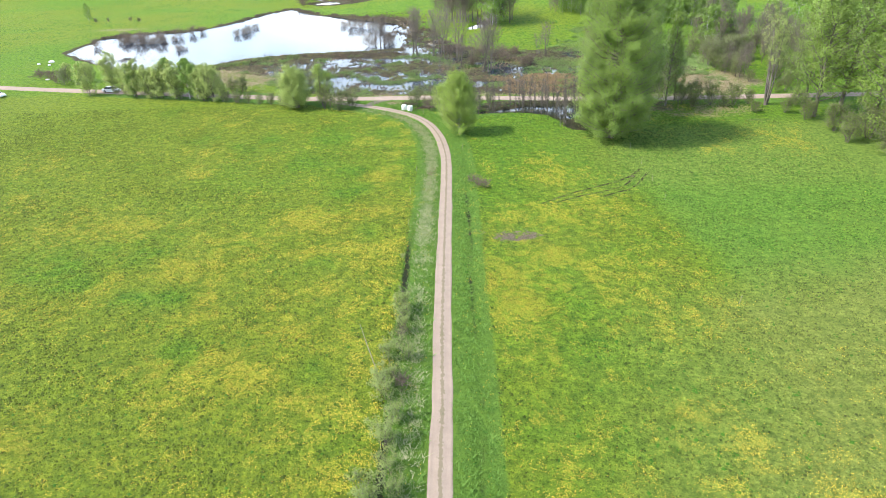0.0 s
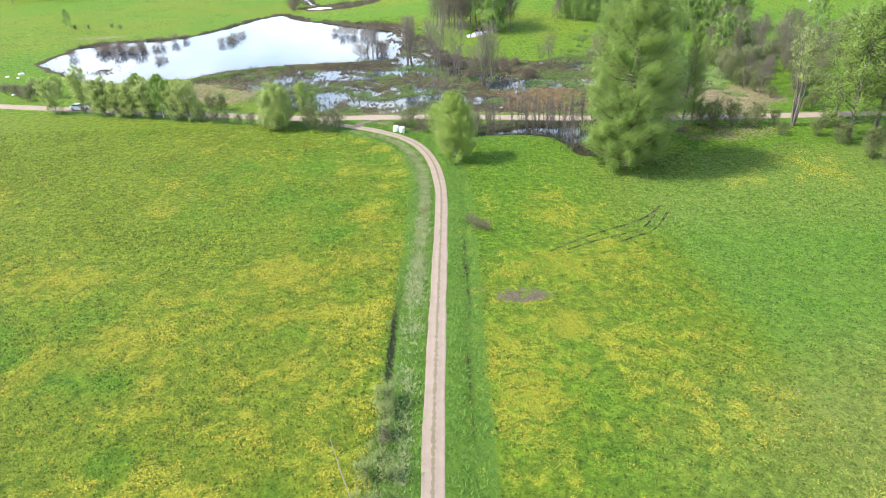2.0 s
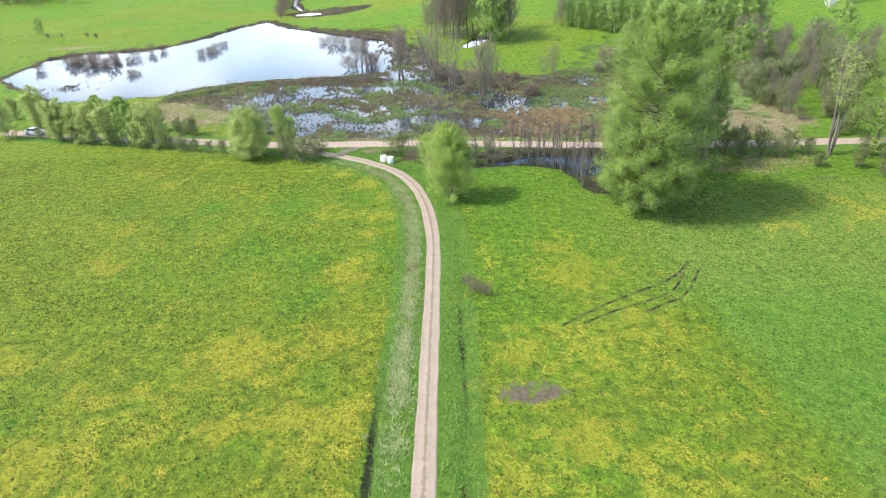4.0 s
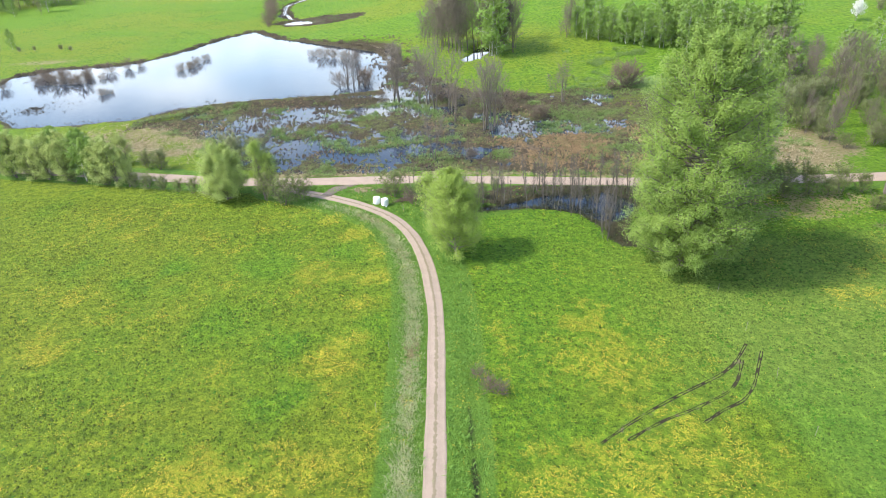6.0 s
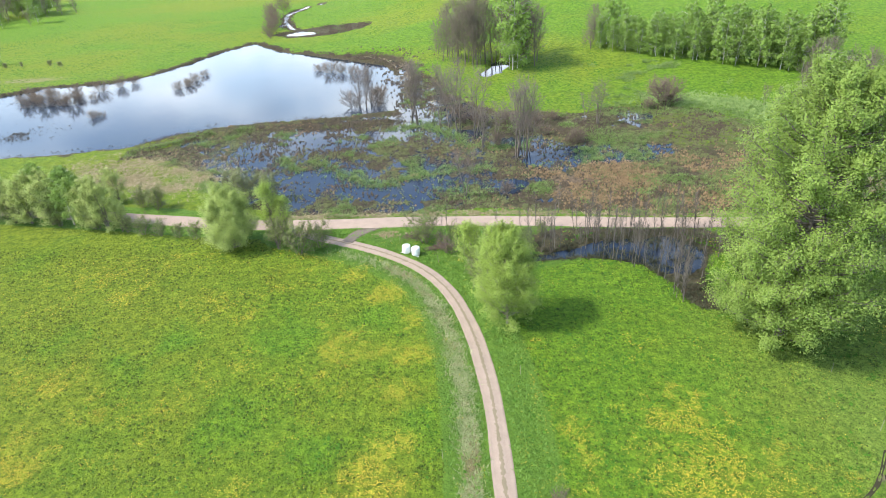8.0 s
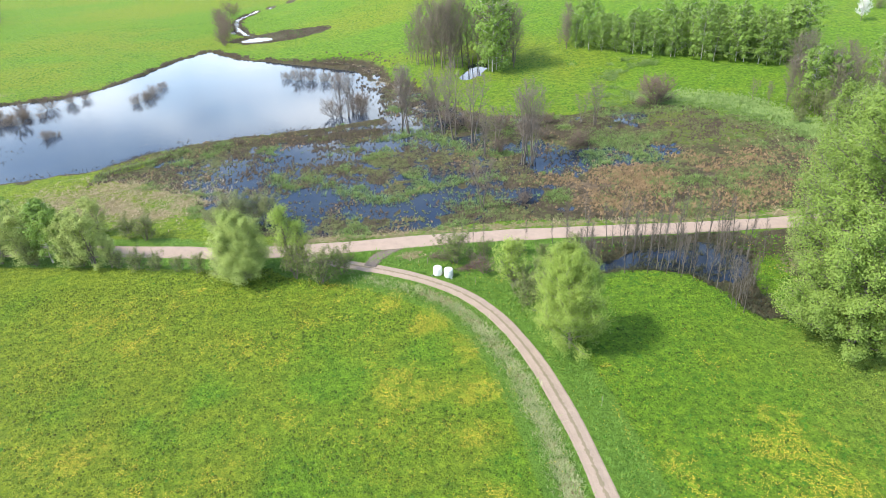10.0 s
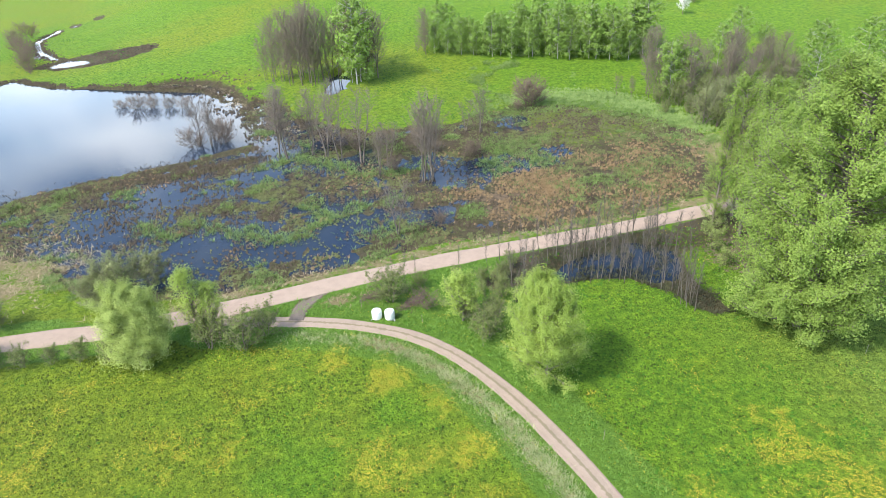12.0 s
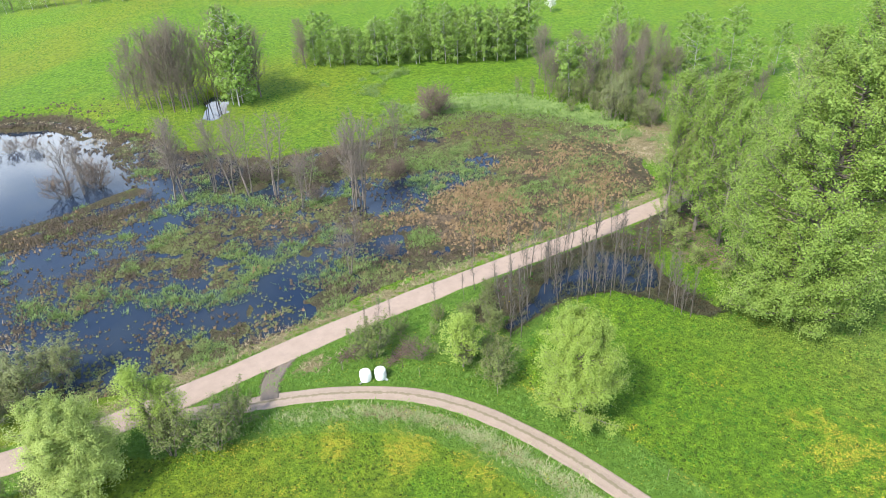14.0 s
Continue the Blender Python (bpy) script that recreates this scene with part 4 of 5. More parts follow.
scrub = [plant("marsh_scrub", "leafless brown scrub growing out of the water", "bush", M_SCRUB, M_BIRCH, "bare scrub round the pond", wood_name="branchwork", seed=91 + k, h=3.6, radius=3.6, trunk_r=0.08, stems=9, stem_spread=0.6, limbs=54, subs=5, twigs=3,
               per_sub=0, low=0.05, lift=0.5, rise=0.5, fine=0.022, shape=dome) for k in range(2)]
put(scrub, [(-32.6, 258.6, 0.95), (-29.0, 256.8, 0.9), (-25.0, 254.0, 0.9), (-21.5, 252.0, 0.9), (-36, 261, 0.7), (-75, 247.5, 0.75), (-72.6, 250.4, 0.8), (-72.4, 257, 0.75), (-71.8, 263, 0.65), (-74, 253, 0.6), (-104, 240, 0.7), (-103, 236, 0.7), (-100.5, 242, 0.7), (-96.5, 241, 0.6), (-113.5, 243.5, 0.7), (-107.1, 236.5, 1.0), (-107.8, 242, 1.0),
            (-99.9, 236.3, 1.1), (-103.6, 246.5, 1.0), (-88.5, 222.8, 0.65), (-86.6, 223.6, 0.5), (-98.2, 250, 1.0), (-94, 254, 0.9), (-91, 257, 0.7), (-112, 236, 0.9), (-116.9, 247, 0.9), (-111, 246.5, 0.9), (-112, 241, 0.9), (-116.6, 241.8, 0.8), (-121.5, 234, 0.8),
            (-21.8, 219.2, 1.2), (-16.4, 219.2, 1.3), (-16.0, 225.5, 1.1), (-64.5, 325, 1.1), (-65.4, 333, 1.2), (-66, 341, 1.3), (-68, 350, 1.5), (-71, 362, 1.5), (-73, 375, 1.6), (-62.5, 318, 0.8), (-70, 390, 1.6),
            (52.2, 206.2, 1.5), (51.0, 205.4, 1.7), (47.2, 204.0, 0.6), (10.0, 186.0, 0.8), (20.5, 190.5, 0.7), (17.0, 193.5, 0.7), (25.5, 184.2, 0.75), (27.0, 186.0, 0.7),
            (-111.6, 183.5, 0.75), (-116, 186.5, 0.7), (-108.5, 180.5, 0.6), (-1.8, 141.6, 0.7), (9.0, 162.0, 0.6), (4.4, 200.8, 0.6), (7, 199, 0.9), (14, 199, 0.9), (20.5, 198, 0.8), (6.5, 204, 0.7), (24, 200, 0.6), (3, 206, 0.7), (-10.5, 208.5, 0.5)], RNG)
mbush = [plant("sallow_bush", "grey-green sallow bush at the water's edge", "bush", M_PALEBARK, M_SALLOW, "sallow bushes", wood_name="branchwork", seed=101 + k, h=5.6, radius=3.6, trunk_r=0.12, stems=9, stem_spread=0.5, limbs=54, subs=6, twigs=1,
               per_sub=15, leaf=0.25, low=0.05, lift=0.8, rise=0.5, shape=dome, fine=0.017, narrow=0.45) for k in range(2)]
put(mbush, [(-36.4, 163.6, 1.05), (-32.4, 164.4, 0.85), (-39.5, 162.0, 0.75), (74.5, 175.5, 1.2), (78.5, 178.5, 1.3), (82.5, 174, 1.0), (79.0, 167.5, 0.8), (84.5, 158.5, 0.7),
            (-128, 287, 0.28), (-133, 289.5, 0.3), (-147.9, 289, 0.4), (-143, 290, 0.35), (152, 258, 1.0), (160, 256, 1.2), (168, 255, 1.1), (176, 252, 1.0), (146, 256, 0.8)], RNG)
put(mbush, [(1.3, 137.8, 0.6), (-105, 178, 0.7)], RNG)
sap_w = plant("small_goat_willow", "small light-green tree beside the farm track", "tree", M_PALEBARK, M_WILLOW, seed=107, h=5.8, radius=2.6, trunk_r=0.12, limbs=40, subs=6, per_sub=20, leaf=0.22, low=0.15, lift=0.7, rise=0.5, shape=oval, narrow=0.6)
put(sap_w, [(1.0, 137.4, 1.0)], RNG)

# thicket beyond the marsh and behind the road
put(bare, [(76.4, 194.5, 0.6), (78.8, 192.5, 0.62), (74.5, 198.0, 0.55), (72.5, 201.0, 0.5), (80.4, 197.5, 0.9), (84, 200, 1.15), (87.5, 196, 1.1), (91, 193.5, 1.1), (96.8, 190.0, 1.0), (100, 188, 1.0), (104.5, 191, 0.95), (108, 193, 0.9),
           (112, 195, 0.85), (116.6, 196.5, 0.78), (121, 193.5, 0.65), (126, 192, 0.6), (94, 183, 0.8), (88.5, 186.5, 0.8), (102, 184, 0.9), (94, 189, 1.0), (85, 195, 1.0), (89, 203, 1.0), (110, 188, 0.9), (86, 207, 1.1), (92, 211, 1.0), (98, 205, 0.9), (81, 187, 0.7), (90, 176, 0.9), (95, 168, 0.85),
           (88, 166, 0.7), (101, 178, 0.9), (108, 172, 1.0), (99, 158, 0.8), (86, 148.5, 0.7), (106, 160, 0.9)], RNG)
put(birch, [(80.6, 192.4, 1.35), (82.6, 194.0, 1.4), (84.8, 191.5, 1.25), (102, 200, 1.0), (113, 205, 1.1), (120, 202, 1.0), (118, 186, 1.1), (112, 180, 1.2), (125, 178, 1.2), (115, 168, 1.2), (128, 168, 1.3), (120, 155, 1.2), (134, 160, 1.2), (108, 150, 1.0)], RNG)
put(hedge, [(94, 180, 1.2), (100, 173, 1.2), (91, 170, 1.1), (86, 160, 1.1), (104, 165, 1.3), (97, 186, 1.3), (104, 186, 1.2), (112, 187, 1.2), (90, 160, 1.0), (79, 188, 1.1), (84, 186, 1.2), (88, 190, 1.0), (76, 191, 0.9), (92, 200, 1.0), (97, 196, 1.0), (73, 185, 0.6), (83, 148.6, 0.9), (80.5, 147.6, 0.6), (79.4, 136.5, 0.8), (76.5, 126.5, 0.9), (78.2, 118.5, 1.1), (76.6, 112, 1.1),
            (80, 104, 1.2), (84, 98, 1.1), (74.6, 131.6, 0.7), (82, 114, 1.3), (87, 104, 1.2)], RNG)
blossom = plant("blossoming_tree", "small white-blossomed tree on the far pasture", "tree", M_BARK, M_BLOSSOM, seed=113, h=7, radius=3, trunk_r=0.15, limbs=30, subs=6, per_sub=14, leaf=0.35, low=0.2, lift=0.5, rise=0.5, shape=dome)
put(blossom, [(133, 246.5, 0.8)], RNG)

put(bare, [(83, 189, 0.9), (86.5, 191.5, 1.1), (93, 197, 1.2), (98, 192.5, 1.15), (102.5, 195, 1.15), (107, 198, 1.1), (79.5, 199, 0.85), (89, 199, 1.2), (113, 191, 1.0), (118, 199, 1.0)], RNG)
put(hedge, [(76, 169, 0.9), (77.5, 163, 0.8), (78.5, 157.5, 0.6), (75.5, 173, 1.1)], RNG)
put(bare, [(77, 160, 0.7), (80, 164, 0.75), (76, 166.5, 0.6), (83, 169, 0.8), (79.5, 172, 0.75)], RNG)
put(mbush, [(77.5, 182, 0.9), (82, 180, 1.1), (86, 182, 1.1), (79.5, 170, 0.9)], RNG)

# far woods
woods = []
for k in range(30):
    f = k / 29
    woods.append((-26 + 84 * f + RNG.uniform(-2, 2), 436 - 84 * f ** 0.8 + RNG.uniform(0, 9), RNG.uniform(0.75, 1.15)))
for k in range(18):
    woods.append((-232 + 48 * RNG.random(), 380 + 46 * RNG.random(), RNG.uniform(0.8, 1.2)))
for k in range(60):
    woods.append((-310 + 105 * RNG.random(), 402 + 62 * RNG.random(), RNG.uniform(1.0, 1.6)))
for k in range(16):
    woods.append((-236 + 34 * RNG.random(), 400 + 40 * RNG.random(), RNG.uniform(1.6, 2.1)))
put(birch + bare, woods, RNG)
put(birch, [(-153.5, 294.5, 0.8)], RNG)

# saplings in the flooded ditch
sap = [plant("alder_sapling", "thin leafless alder sapling in the flooded ditch", "sapling", M_SAPBARK, M_BIRCH, "saplings in the flooded ditch", seed=121 + k, h=6.8, radius=0.95, trunk_r=0.065, limbs=24, subs=3, twigs=1, per_sub=0, low=0.3,
             lift=0.7, rise=0.8, fine=0.012) for k in range(3)]
spots = []
while len(spots) < 78:
    x, y = RNG.uniform(7, 36), RNG.uniform(126, 147)
    inside = float(sd_poly(np.array([x]), np.array([y]), DITCH_POOL)[0])
    gap = float(line_dist(np.array([x]), np.array([y]), ROAD)[0][0])
    if inside < 1.6 and gap > 2.5:
        spots.append((x, y, RNG.uniform(0.6, 1.15)))
put(sap, spots, RNG)
put(sap, [(-3.4, 149.6, 0.6), (-1.9, 149.2, 0.62), (-0.4, 148.9, 0.58), (-2.6, 148.5, 0.5), (5.6, 148.0, 0.5), (11.4, 147.4, 0.9), (9.2, 146.8, 0.6), (14.2, 146.6, 0.8), (17.0, 146.4, 0.9), (19.5, 146.2, 0.85), (22.0, 146.0, 0.9), (24.6, 145.6, 0.9),
          (27, 145.2, 0.9), (29.6, 144.8, 0.95), (31.6, 144.6, 0.9), (34.2, 144.0, 0.9), (36.5, 143.6, 0.85), (16.0, 152.6, 0.7), (21.4, 151.6, 0.7), (26.0, 151.0, 0.65), (31, 150.4, 0.7)], RNG)

small = [plant("ditch_bush", "small olive-green willow bush in the trackside ditch", "bush", M_TWIG, M_DITCHLEAF, "bushes along the ditch", wood_name="branchwork", seed=131 + k, h=2.6, radius=1.7, trunk_r=0.05, stems=7, stem_spread=0.5, limbs=34, subs=4, twigs=1,
               per_sub=12, leaf=0.17, low=0.05, lift=0.9, rise=0.6, shape=dome, fine=0.012, narrow=0.45) for k in range(2)]
# bushes along the left ditch of the track, the bush by the right ditch
put(small, [(-4.9, 59.0, 1.0), (-4.7, 57.2, 0.8), (-4.6, 54.8, 0.75), (-5.0, 52.0, 0.9), (-4.0, 49.8, 1.0), (-5.5, 47.2, 0.9), (-5.9, 44.0, 1.1), (-4.8, 41.2, 0.8), (-5.6, 38.2, 1.05), (-5.0, 35.4, 0.9), (-4.4, 33.0, 0.9), (-6.2, 32.0, 1.0), (-5.2, 28.5, 1.0),
            (-6.1, 50.2, 0.7), (-6.3, 46.0, 0.7), (-5.3, 72.0, 0.3), (0.2, 141.2, 0.5), (3.0, 139.0, 0.7), (5.5, 141.6, 0.8), (2.2, 143.8, 0.6), (-2.8, 146.4, 0.7), (8.8, 144.4, 0.6), (36.8, 132.4, 0.9), (38.6, 136.4, 1.1), (41.0, 139.6, 1.2), (44.6, 141.4, 1.0), (36.0, 128.2, 0.8)], RNG)
put(scrub, [(6.2, 96.4, 0.5), (7.2, 96.0, 0.40), (5.2, 98.6, 0.35), (-4.6, 53.8, 0.35), (-4.4, 45.6, 0.4)], RNG)

# ---- grass, sedge, flowers ----
GR = np.random.RandomState(77)


def scatter(n, x0, x1, y0, y1, density):
    """Up to n places in the box, kept where density (0 to 1) allows."""
    x, y = GR.uniform(x0, x1, n), GR.uniform(y0, y1, n)
    q = zones(x, y)
    keep = GR.rand(n) < density(x, y, q)
    return x[keep], y[keep], q["z"][keep]


def blades(x, y, z, per, height, width, spread, lean):
    """per pointed blades at each place, arching outwards."""
    n = len(x) * per
    c = np.repeat(np.stack([x, y, z], 1), per, 0)
    az = GR.uniform(0, 2 * math.pi, n)
    c[:, :2] += np.stack([np.cos(az), np.sin(az)], 1) * (spread * GR.uniform(0, 1.4, n))[:, None]
    hh = height * GR.uniform(0.55, 1.25, n) * np.repeat(GR.uniform(0.7, 1.2, len(x)), per)
    ln = (0.35 + lean * np.abs(GR.normal(size=n))) * hh
    side = np.stack([-np.sin(az), np.cos(az), np.zeros(n)], 1) * (width * GR.uniform(0.6, 1.3, n))[:, None] * 0.5
    tip = np.stack([np.cos(az) * ln, np.sin(az) * ln, hh], 1)
    root = c - np.array([0, 0, 0.03])
    v = np.stack([root + side, root - side, c + tip], 1).reshape(-1, 3)
    return v, np.arange(n * 3).reshape(-1, 3)


def mounds(x, y, z, k, radius, height, rag=0.42):
    """A low ragged k-sided tuft at each place."""
    n = len(x)
    ang = GR.uniform(0, 6.28, n)[:, None] + np.arange(k)[None] * 2 * math.pi / k
    r = radius * GR.uniform(1 - rag, 1 + 0.85 * rag, (n, k)) * GR.uniform(0.7, 1.3, n)[:, None]
    ring = np.stack([x[:, None] + np.cos(ang) * r, y[:, None] + np.sin(ang) * r, np.repeat(z[:, None] - 0.04, k, 1)], 2)
    top = np.stack([x + GR.normal(size=n) * radius * 0.3, y + GR.normal(size=n) * radius * 0.3, z + height * GR.uniform(0.5, 1.4, n)], 1)
    v = np.concatenate([ring, top[:, None]], 1).reshape(-1, 3)
    i = np.arange(k)
    tri = np.stack([i, (i + 1) % k, np.full(k, k)], 1)
    return v, (tri[None] + (np.arange(n) * (k + 1))[:, None, None]).reshape(-1, 3)


def stuff(name, label, category, arrays, mat, tone=False):
    me = raw_mesh(name, arrays[0], arrays[1], mat)
    if tone:
        x, y = arrays[0][:, 0], arrays[0][:, 1]
        point_attr(me, "tone", meadow_tone(x, y))
        point_attr(me, "cool", meadow_cool(x, y))
        point_attr(me, "pale", meadow_pale(x, y))
    return tagged(new(name, me), label, category, kind="stuff")


def open_meadow(x, y, q):
    """1 on the hay meadows, 0 on roads, verges and wet ground."""
    return (q["dt"] > 1.5) * (q["dr"] > 3.2) * (q["dd"] > 0.5) * (y < 151) * (((x - 10.5) / 3.9) ** 2 + ((y - 77.4) / 1.9) ** 2 > 0.8 + fbm(x, y, 0.8, 471))


CORNER = [(-12, 149.5), (8, 147.5), (30, 145), (9, 138), (2, 134), (-4, 142)]


def hay(x, y, q):
    """The mown sward alone, clear of the verges and the corner by the bales."""
    return open_meadow(x, y, q) * (q["dt"] > 5.2) * (q["dr"] > 4.6) * (sd_poly(x, y, CORNER) > 2.5)


PATCHES = ((-14.8, 137, 2.2), (-10.5, 131.3, 2.2), (-8.1, 127, 1.8), (-12.8, 123.7, 2.2), (-7.0, 118.6, 2.0), (-8.0, 112.8, 2.0), (-9.8, 102.5, 2.6), (-7.6, 106, 1.8), (-13.3, 101.5, 2.4), (-27.1, 120.5, 2.2),
           (-26.9, 128.2, 2.2), (-39.2, 113.7, 3), (-45, 118, 3), (-42.8, 105.9, 3), (19.9, 111.3, 2.2), (21.6, 107.6, 3), (19.4, 100.3, 3.5), (17.4, 107.1, 2), (50.9, 110.1, 4), (63.3, 120.4, 3.5), (66, 112, 4),
           (-20.4, 85.6, 3), (-19.7, 73.1, 2.5), (15, 70, 3.5), (9.5, 84, 2.2), (24, 91, 2.5))


def flower_density(x, y, q):
    n = fbm(x, y, 0.11, 131) + 0.8 * fbm(x, y, 0.5, 141, 3)
    left = softstep(-4.8, -6.0, q["off"])
    d = 0.21 + 0.55 * n
    d = d + left * 0.14 * softstep(106, 80, y)
    d = d + left * 0.10 * np.exp(-(((x + 13) / 14) ** 2 + ((y - 122) / 16) ** 2)) - left * 0.14 * softstep(90, 104, y)
    right = softstep(4.5, 5.5, q["off"])
    d = d + right * (0.55 * np.exp(-(((x - 9) / 3.5) ** 2 + ((y - 58) / 30) ** 2)) * 0.55 + 0.42 * np.exp(-(((x - 19) / 8) ** 2 + ((y - 96) / 15) ** 2)) + 0.45 * np.exp(-(((x - 62) / 9) ** 2 + ((y - 112) / 8) ** 2))
                     - 0.38 * np.exp(-(((x - 16) / 12) ** 2 + ((y - 128) / 10) ** 2)) + 0.08 * softstep(98, 84, y) - 0.26 * softstep(84, 96, y))
    d = d - 0.8 * softstep(31, 36, x + 0.06 * (y - 80)) * softstep(106, 100, y) * softstep(48, 56, y)
    d = np.where((q["dt"] < 4.9), 0.02 + (0.18 + 0.30 * fbm(x, y, 0.25, 491)) * np.exp(-((q["off"] - 4.3) / 0.6) ** 2), d)
    for cx, cy, r in PATCHES:
        d = d + 0.75 * np.exp(-(((x - cx) / r) ** 2 + ((y - cy) / r) ** 2) ** 1.5) * (0.7 + 1.2 * fbm(x, y, 0.5, 291, 3))
    for cx, cy, r in LUSH:
        d = d - 0.8 * np.exp(-(((x - cx) / r) ** 2 + ((y - cy) / r) ** 2))
    d = np.where(sd_poly(x, y, CORNER) < 2, 0.0, d) - 0.12 * softstep(66, 50, y)
    d = d - 0.6 * softstep(-45, -75, x) * softstep(110, 135, y)
    d = d + 0.60 * fbm(x, y, 0.8, 361, 3)
    patch = softstep(0.20, 0.72, d)
    loose = softstep(-0.25, 0.6, d) * (0.10 + 0.09 * left)
    return np.clip(0.85 * patch + loose, 0.010, 1) * open_meadow(x, y, q) * (q["rut"] < 0.3) * softstep(2, 30, y)


fx, fy, fz = scatter(1400000, -84, 74, 28, 146, flower_density)
n = len(fx)
s = GR.uniform(0.026, 0.052, n)
hz = fz + GR.uniform(0.10, 0.20, n)
ang = GR.uniform(0, 6.28, n)
tilt = GR.normal(size=(n, 2)) * 0.25
quad = []
for k in range(3):
    cx, cy = np.cos(ang + k * 2.0944) * s, np.sin(ang + k * 2.0944) * s
    quad.append(np.stack([fx + cx, fy + cy, hz + cx * tilt[:, 0] + cy * tilt[:, 1]], 1))
v = np.stack(quad, 1).reshape(-1, 3)
stuff("dandelions", "yellow dandelions in flower scattered through the grass", "flowers", (v, np.arange(n * 3).reshape(-1, 3)), M_DANDELION)

gx, gy, gz = scatter(290000, -125, 76, 5, 158, lambda x, y, q: hay(x, y, q) * (0.5 + 0.6 * fbm(x, y, 0.4, 151)) * (q["rut"] < 0.75) * softstep(-125, -80, x) * softstep(5, 30, y))
bx, by, bz = scatter(170000, -100, 72, 30, 150, lambda x, y, q: hay(x, y, q) * (0.15 + 0.7 * softstep(-0.1, 0.35, fbm(x, y, 0.16, 401) + 0.4 * fbm(x, y, 0.6, 402))) * (0.45 + 0.45 * softstep(-4, -7, q["off"])) * (q["rut"] < 0.5))
stuff("meadow_grass", "uneven tufts of fresh spring meadow grass", "grass", join([mounds(gx, gy, gz, 3, 0.15, 0.12), mounds(bx, by, bz, 4, 0.19, 0.20)]), M_FIELDGRASS, True)

rx, ry, rz = scatter(60000, -84, 70, 26, 152, lambda x, y, q: open_meadow(x, y, q) * np.clip(softstep(0.45, 0.05, meadow_tone(x, y)) * softstep(0.0, 0.3, fbm(x, y, 0.55, 371, 3)) * 0.7 + 0.04, 0, 1) * (q["rut"] < 0.3))
stuff("rank_grass", "darker rank tufts among the meadow grass", "grass", join([mounds(rx, ry, rz, 4, 0.22, 0.13), blades(rx[::2], ry[::2], rz[::2], 4, 0.20, 0.10, 0.2, 0.9)]), M_RANK)

vx, vy, vz = scatter(60000, -30, 40, 25, 156, lambda x, y, q: ((q["dt"] > 1.15) * (q["dt"] < 4.6) * (y < 150) * softstep(-90, -60, q["off"]) + (q["dr"] > 1.9) * (q["dr"] < 4.8) * 0.8 * (1 - 0.85 * softstep(4, 8, x) * softstep(-1, 1, q["roff"])) * (1 - 0.6 * softstep(1, -1, q["roff"]))) * (q["dd"] > 0) * (0.75 + 0.5 * fbm(x, y, 0.5, 161)))
stuff("verge_grass", "rank green grass on the verges of track and road", "grass", blades(vx, vy, vz, 5, 0.26, 0.10, 0.14, 0.9), M_VERGE)
vx, vy, vz = scatter(330000, -24, 8, 25, 150, lambda x, y, q: np.exp(-((q["off"] + 2.8) / 0.9) ** 2) * softstep(146, 138, y) * (0.3 + 0.7 * softstep(60, 90, y)) * (0.55 + 0.9 * fbm(x, y, 0.3, 171)))
stuff("pale_grass", "tall pale dry-tipped grass between ditch and track", "grass", blades(vx, vy, vz, 4, 0.24, 0.075, 0.2, 1.2), M_PALEGRASS)
vx, vy, vz = scatter(26000, -1.2, 2.6, 20, 150, lambda x, y, q: (q["dt"] < 0.22) * (0.25 + 0.8 * fbm(x, y, 0.6, 181)))
stuff("track_grass", "low worn tufts along the middle of the track", "grass", blades(vx, vy, vz + 0.06, 4, 0.09, 0.06, 0.08, 0.8), M_OLIVE)


def straw_density(x, y, q):
    d = 0.9 * np.exp(-(((x + 58) / 19) ** 2 + ((y - 180 + 0.25 * (x + 58)) / 10.5) ** 2) ** 2)
    d = np.maximum(d, 0.8 * np.exp(-(((x - 69) / 8.5) ** 2 + ((y - 158) / 13) ** 2) ** 2))
    d = np.maximum(d, 1.0 * np.exp(-((q["roff"] + 3.4) / 1.1) ** 2) * softstep(-42, -30, x) * softstep(70, 60, x) * (0.5 + 0.9 * fbm(x, y, 0.3, 111)))
    d = np.maximum(d, 0.9 * np.exp(-(((x + 11) / 2.2) ** 2 + ((y - 148.6) / 1.2) ** 2)))
    d = np.maximum(d, 0.9 * np.exp(-(line_dist(x, y, SHORE)[0] / 2.0) ** 2) * softstep(-0.15, 0.15, fbm(x, y, 0.35, 411, 3)))
    return d * (q["dr"] > 2.1) * (0.6 + 0.6 * fbm(x, y, 0.5, 191))


vx, vy, vz = scatter(130000, -80, 74, 142, 285, straw_density)
stuff("dead_straw", "flattened dead straw from last year", "dry grass", blades(vx, vy, np.maximum(vz, WATER), 6, 0.30, 0.09, 0.2, 1.6), M_STRAW)


def sedge(name, label, n, bounds, density, mat, per, height, width, spread, lean, heap=0.0):
    x, y, z = scatter(n, *bounds, density)
    z = np.maximum(z, WATER - 0.02)
    arrays = blades(x, y, z, per, height, width, spread, lean)
    if heap:
        arrays = join([arrays, mounds(x, y, z, 7, spread * 1.05, height * heap, 0.15)])
    stuff(name, label, "sedge", arrays, mat)


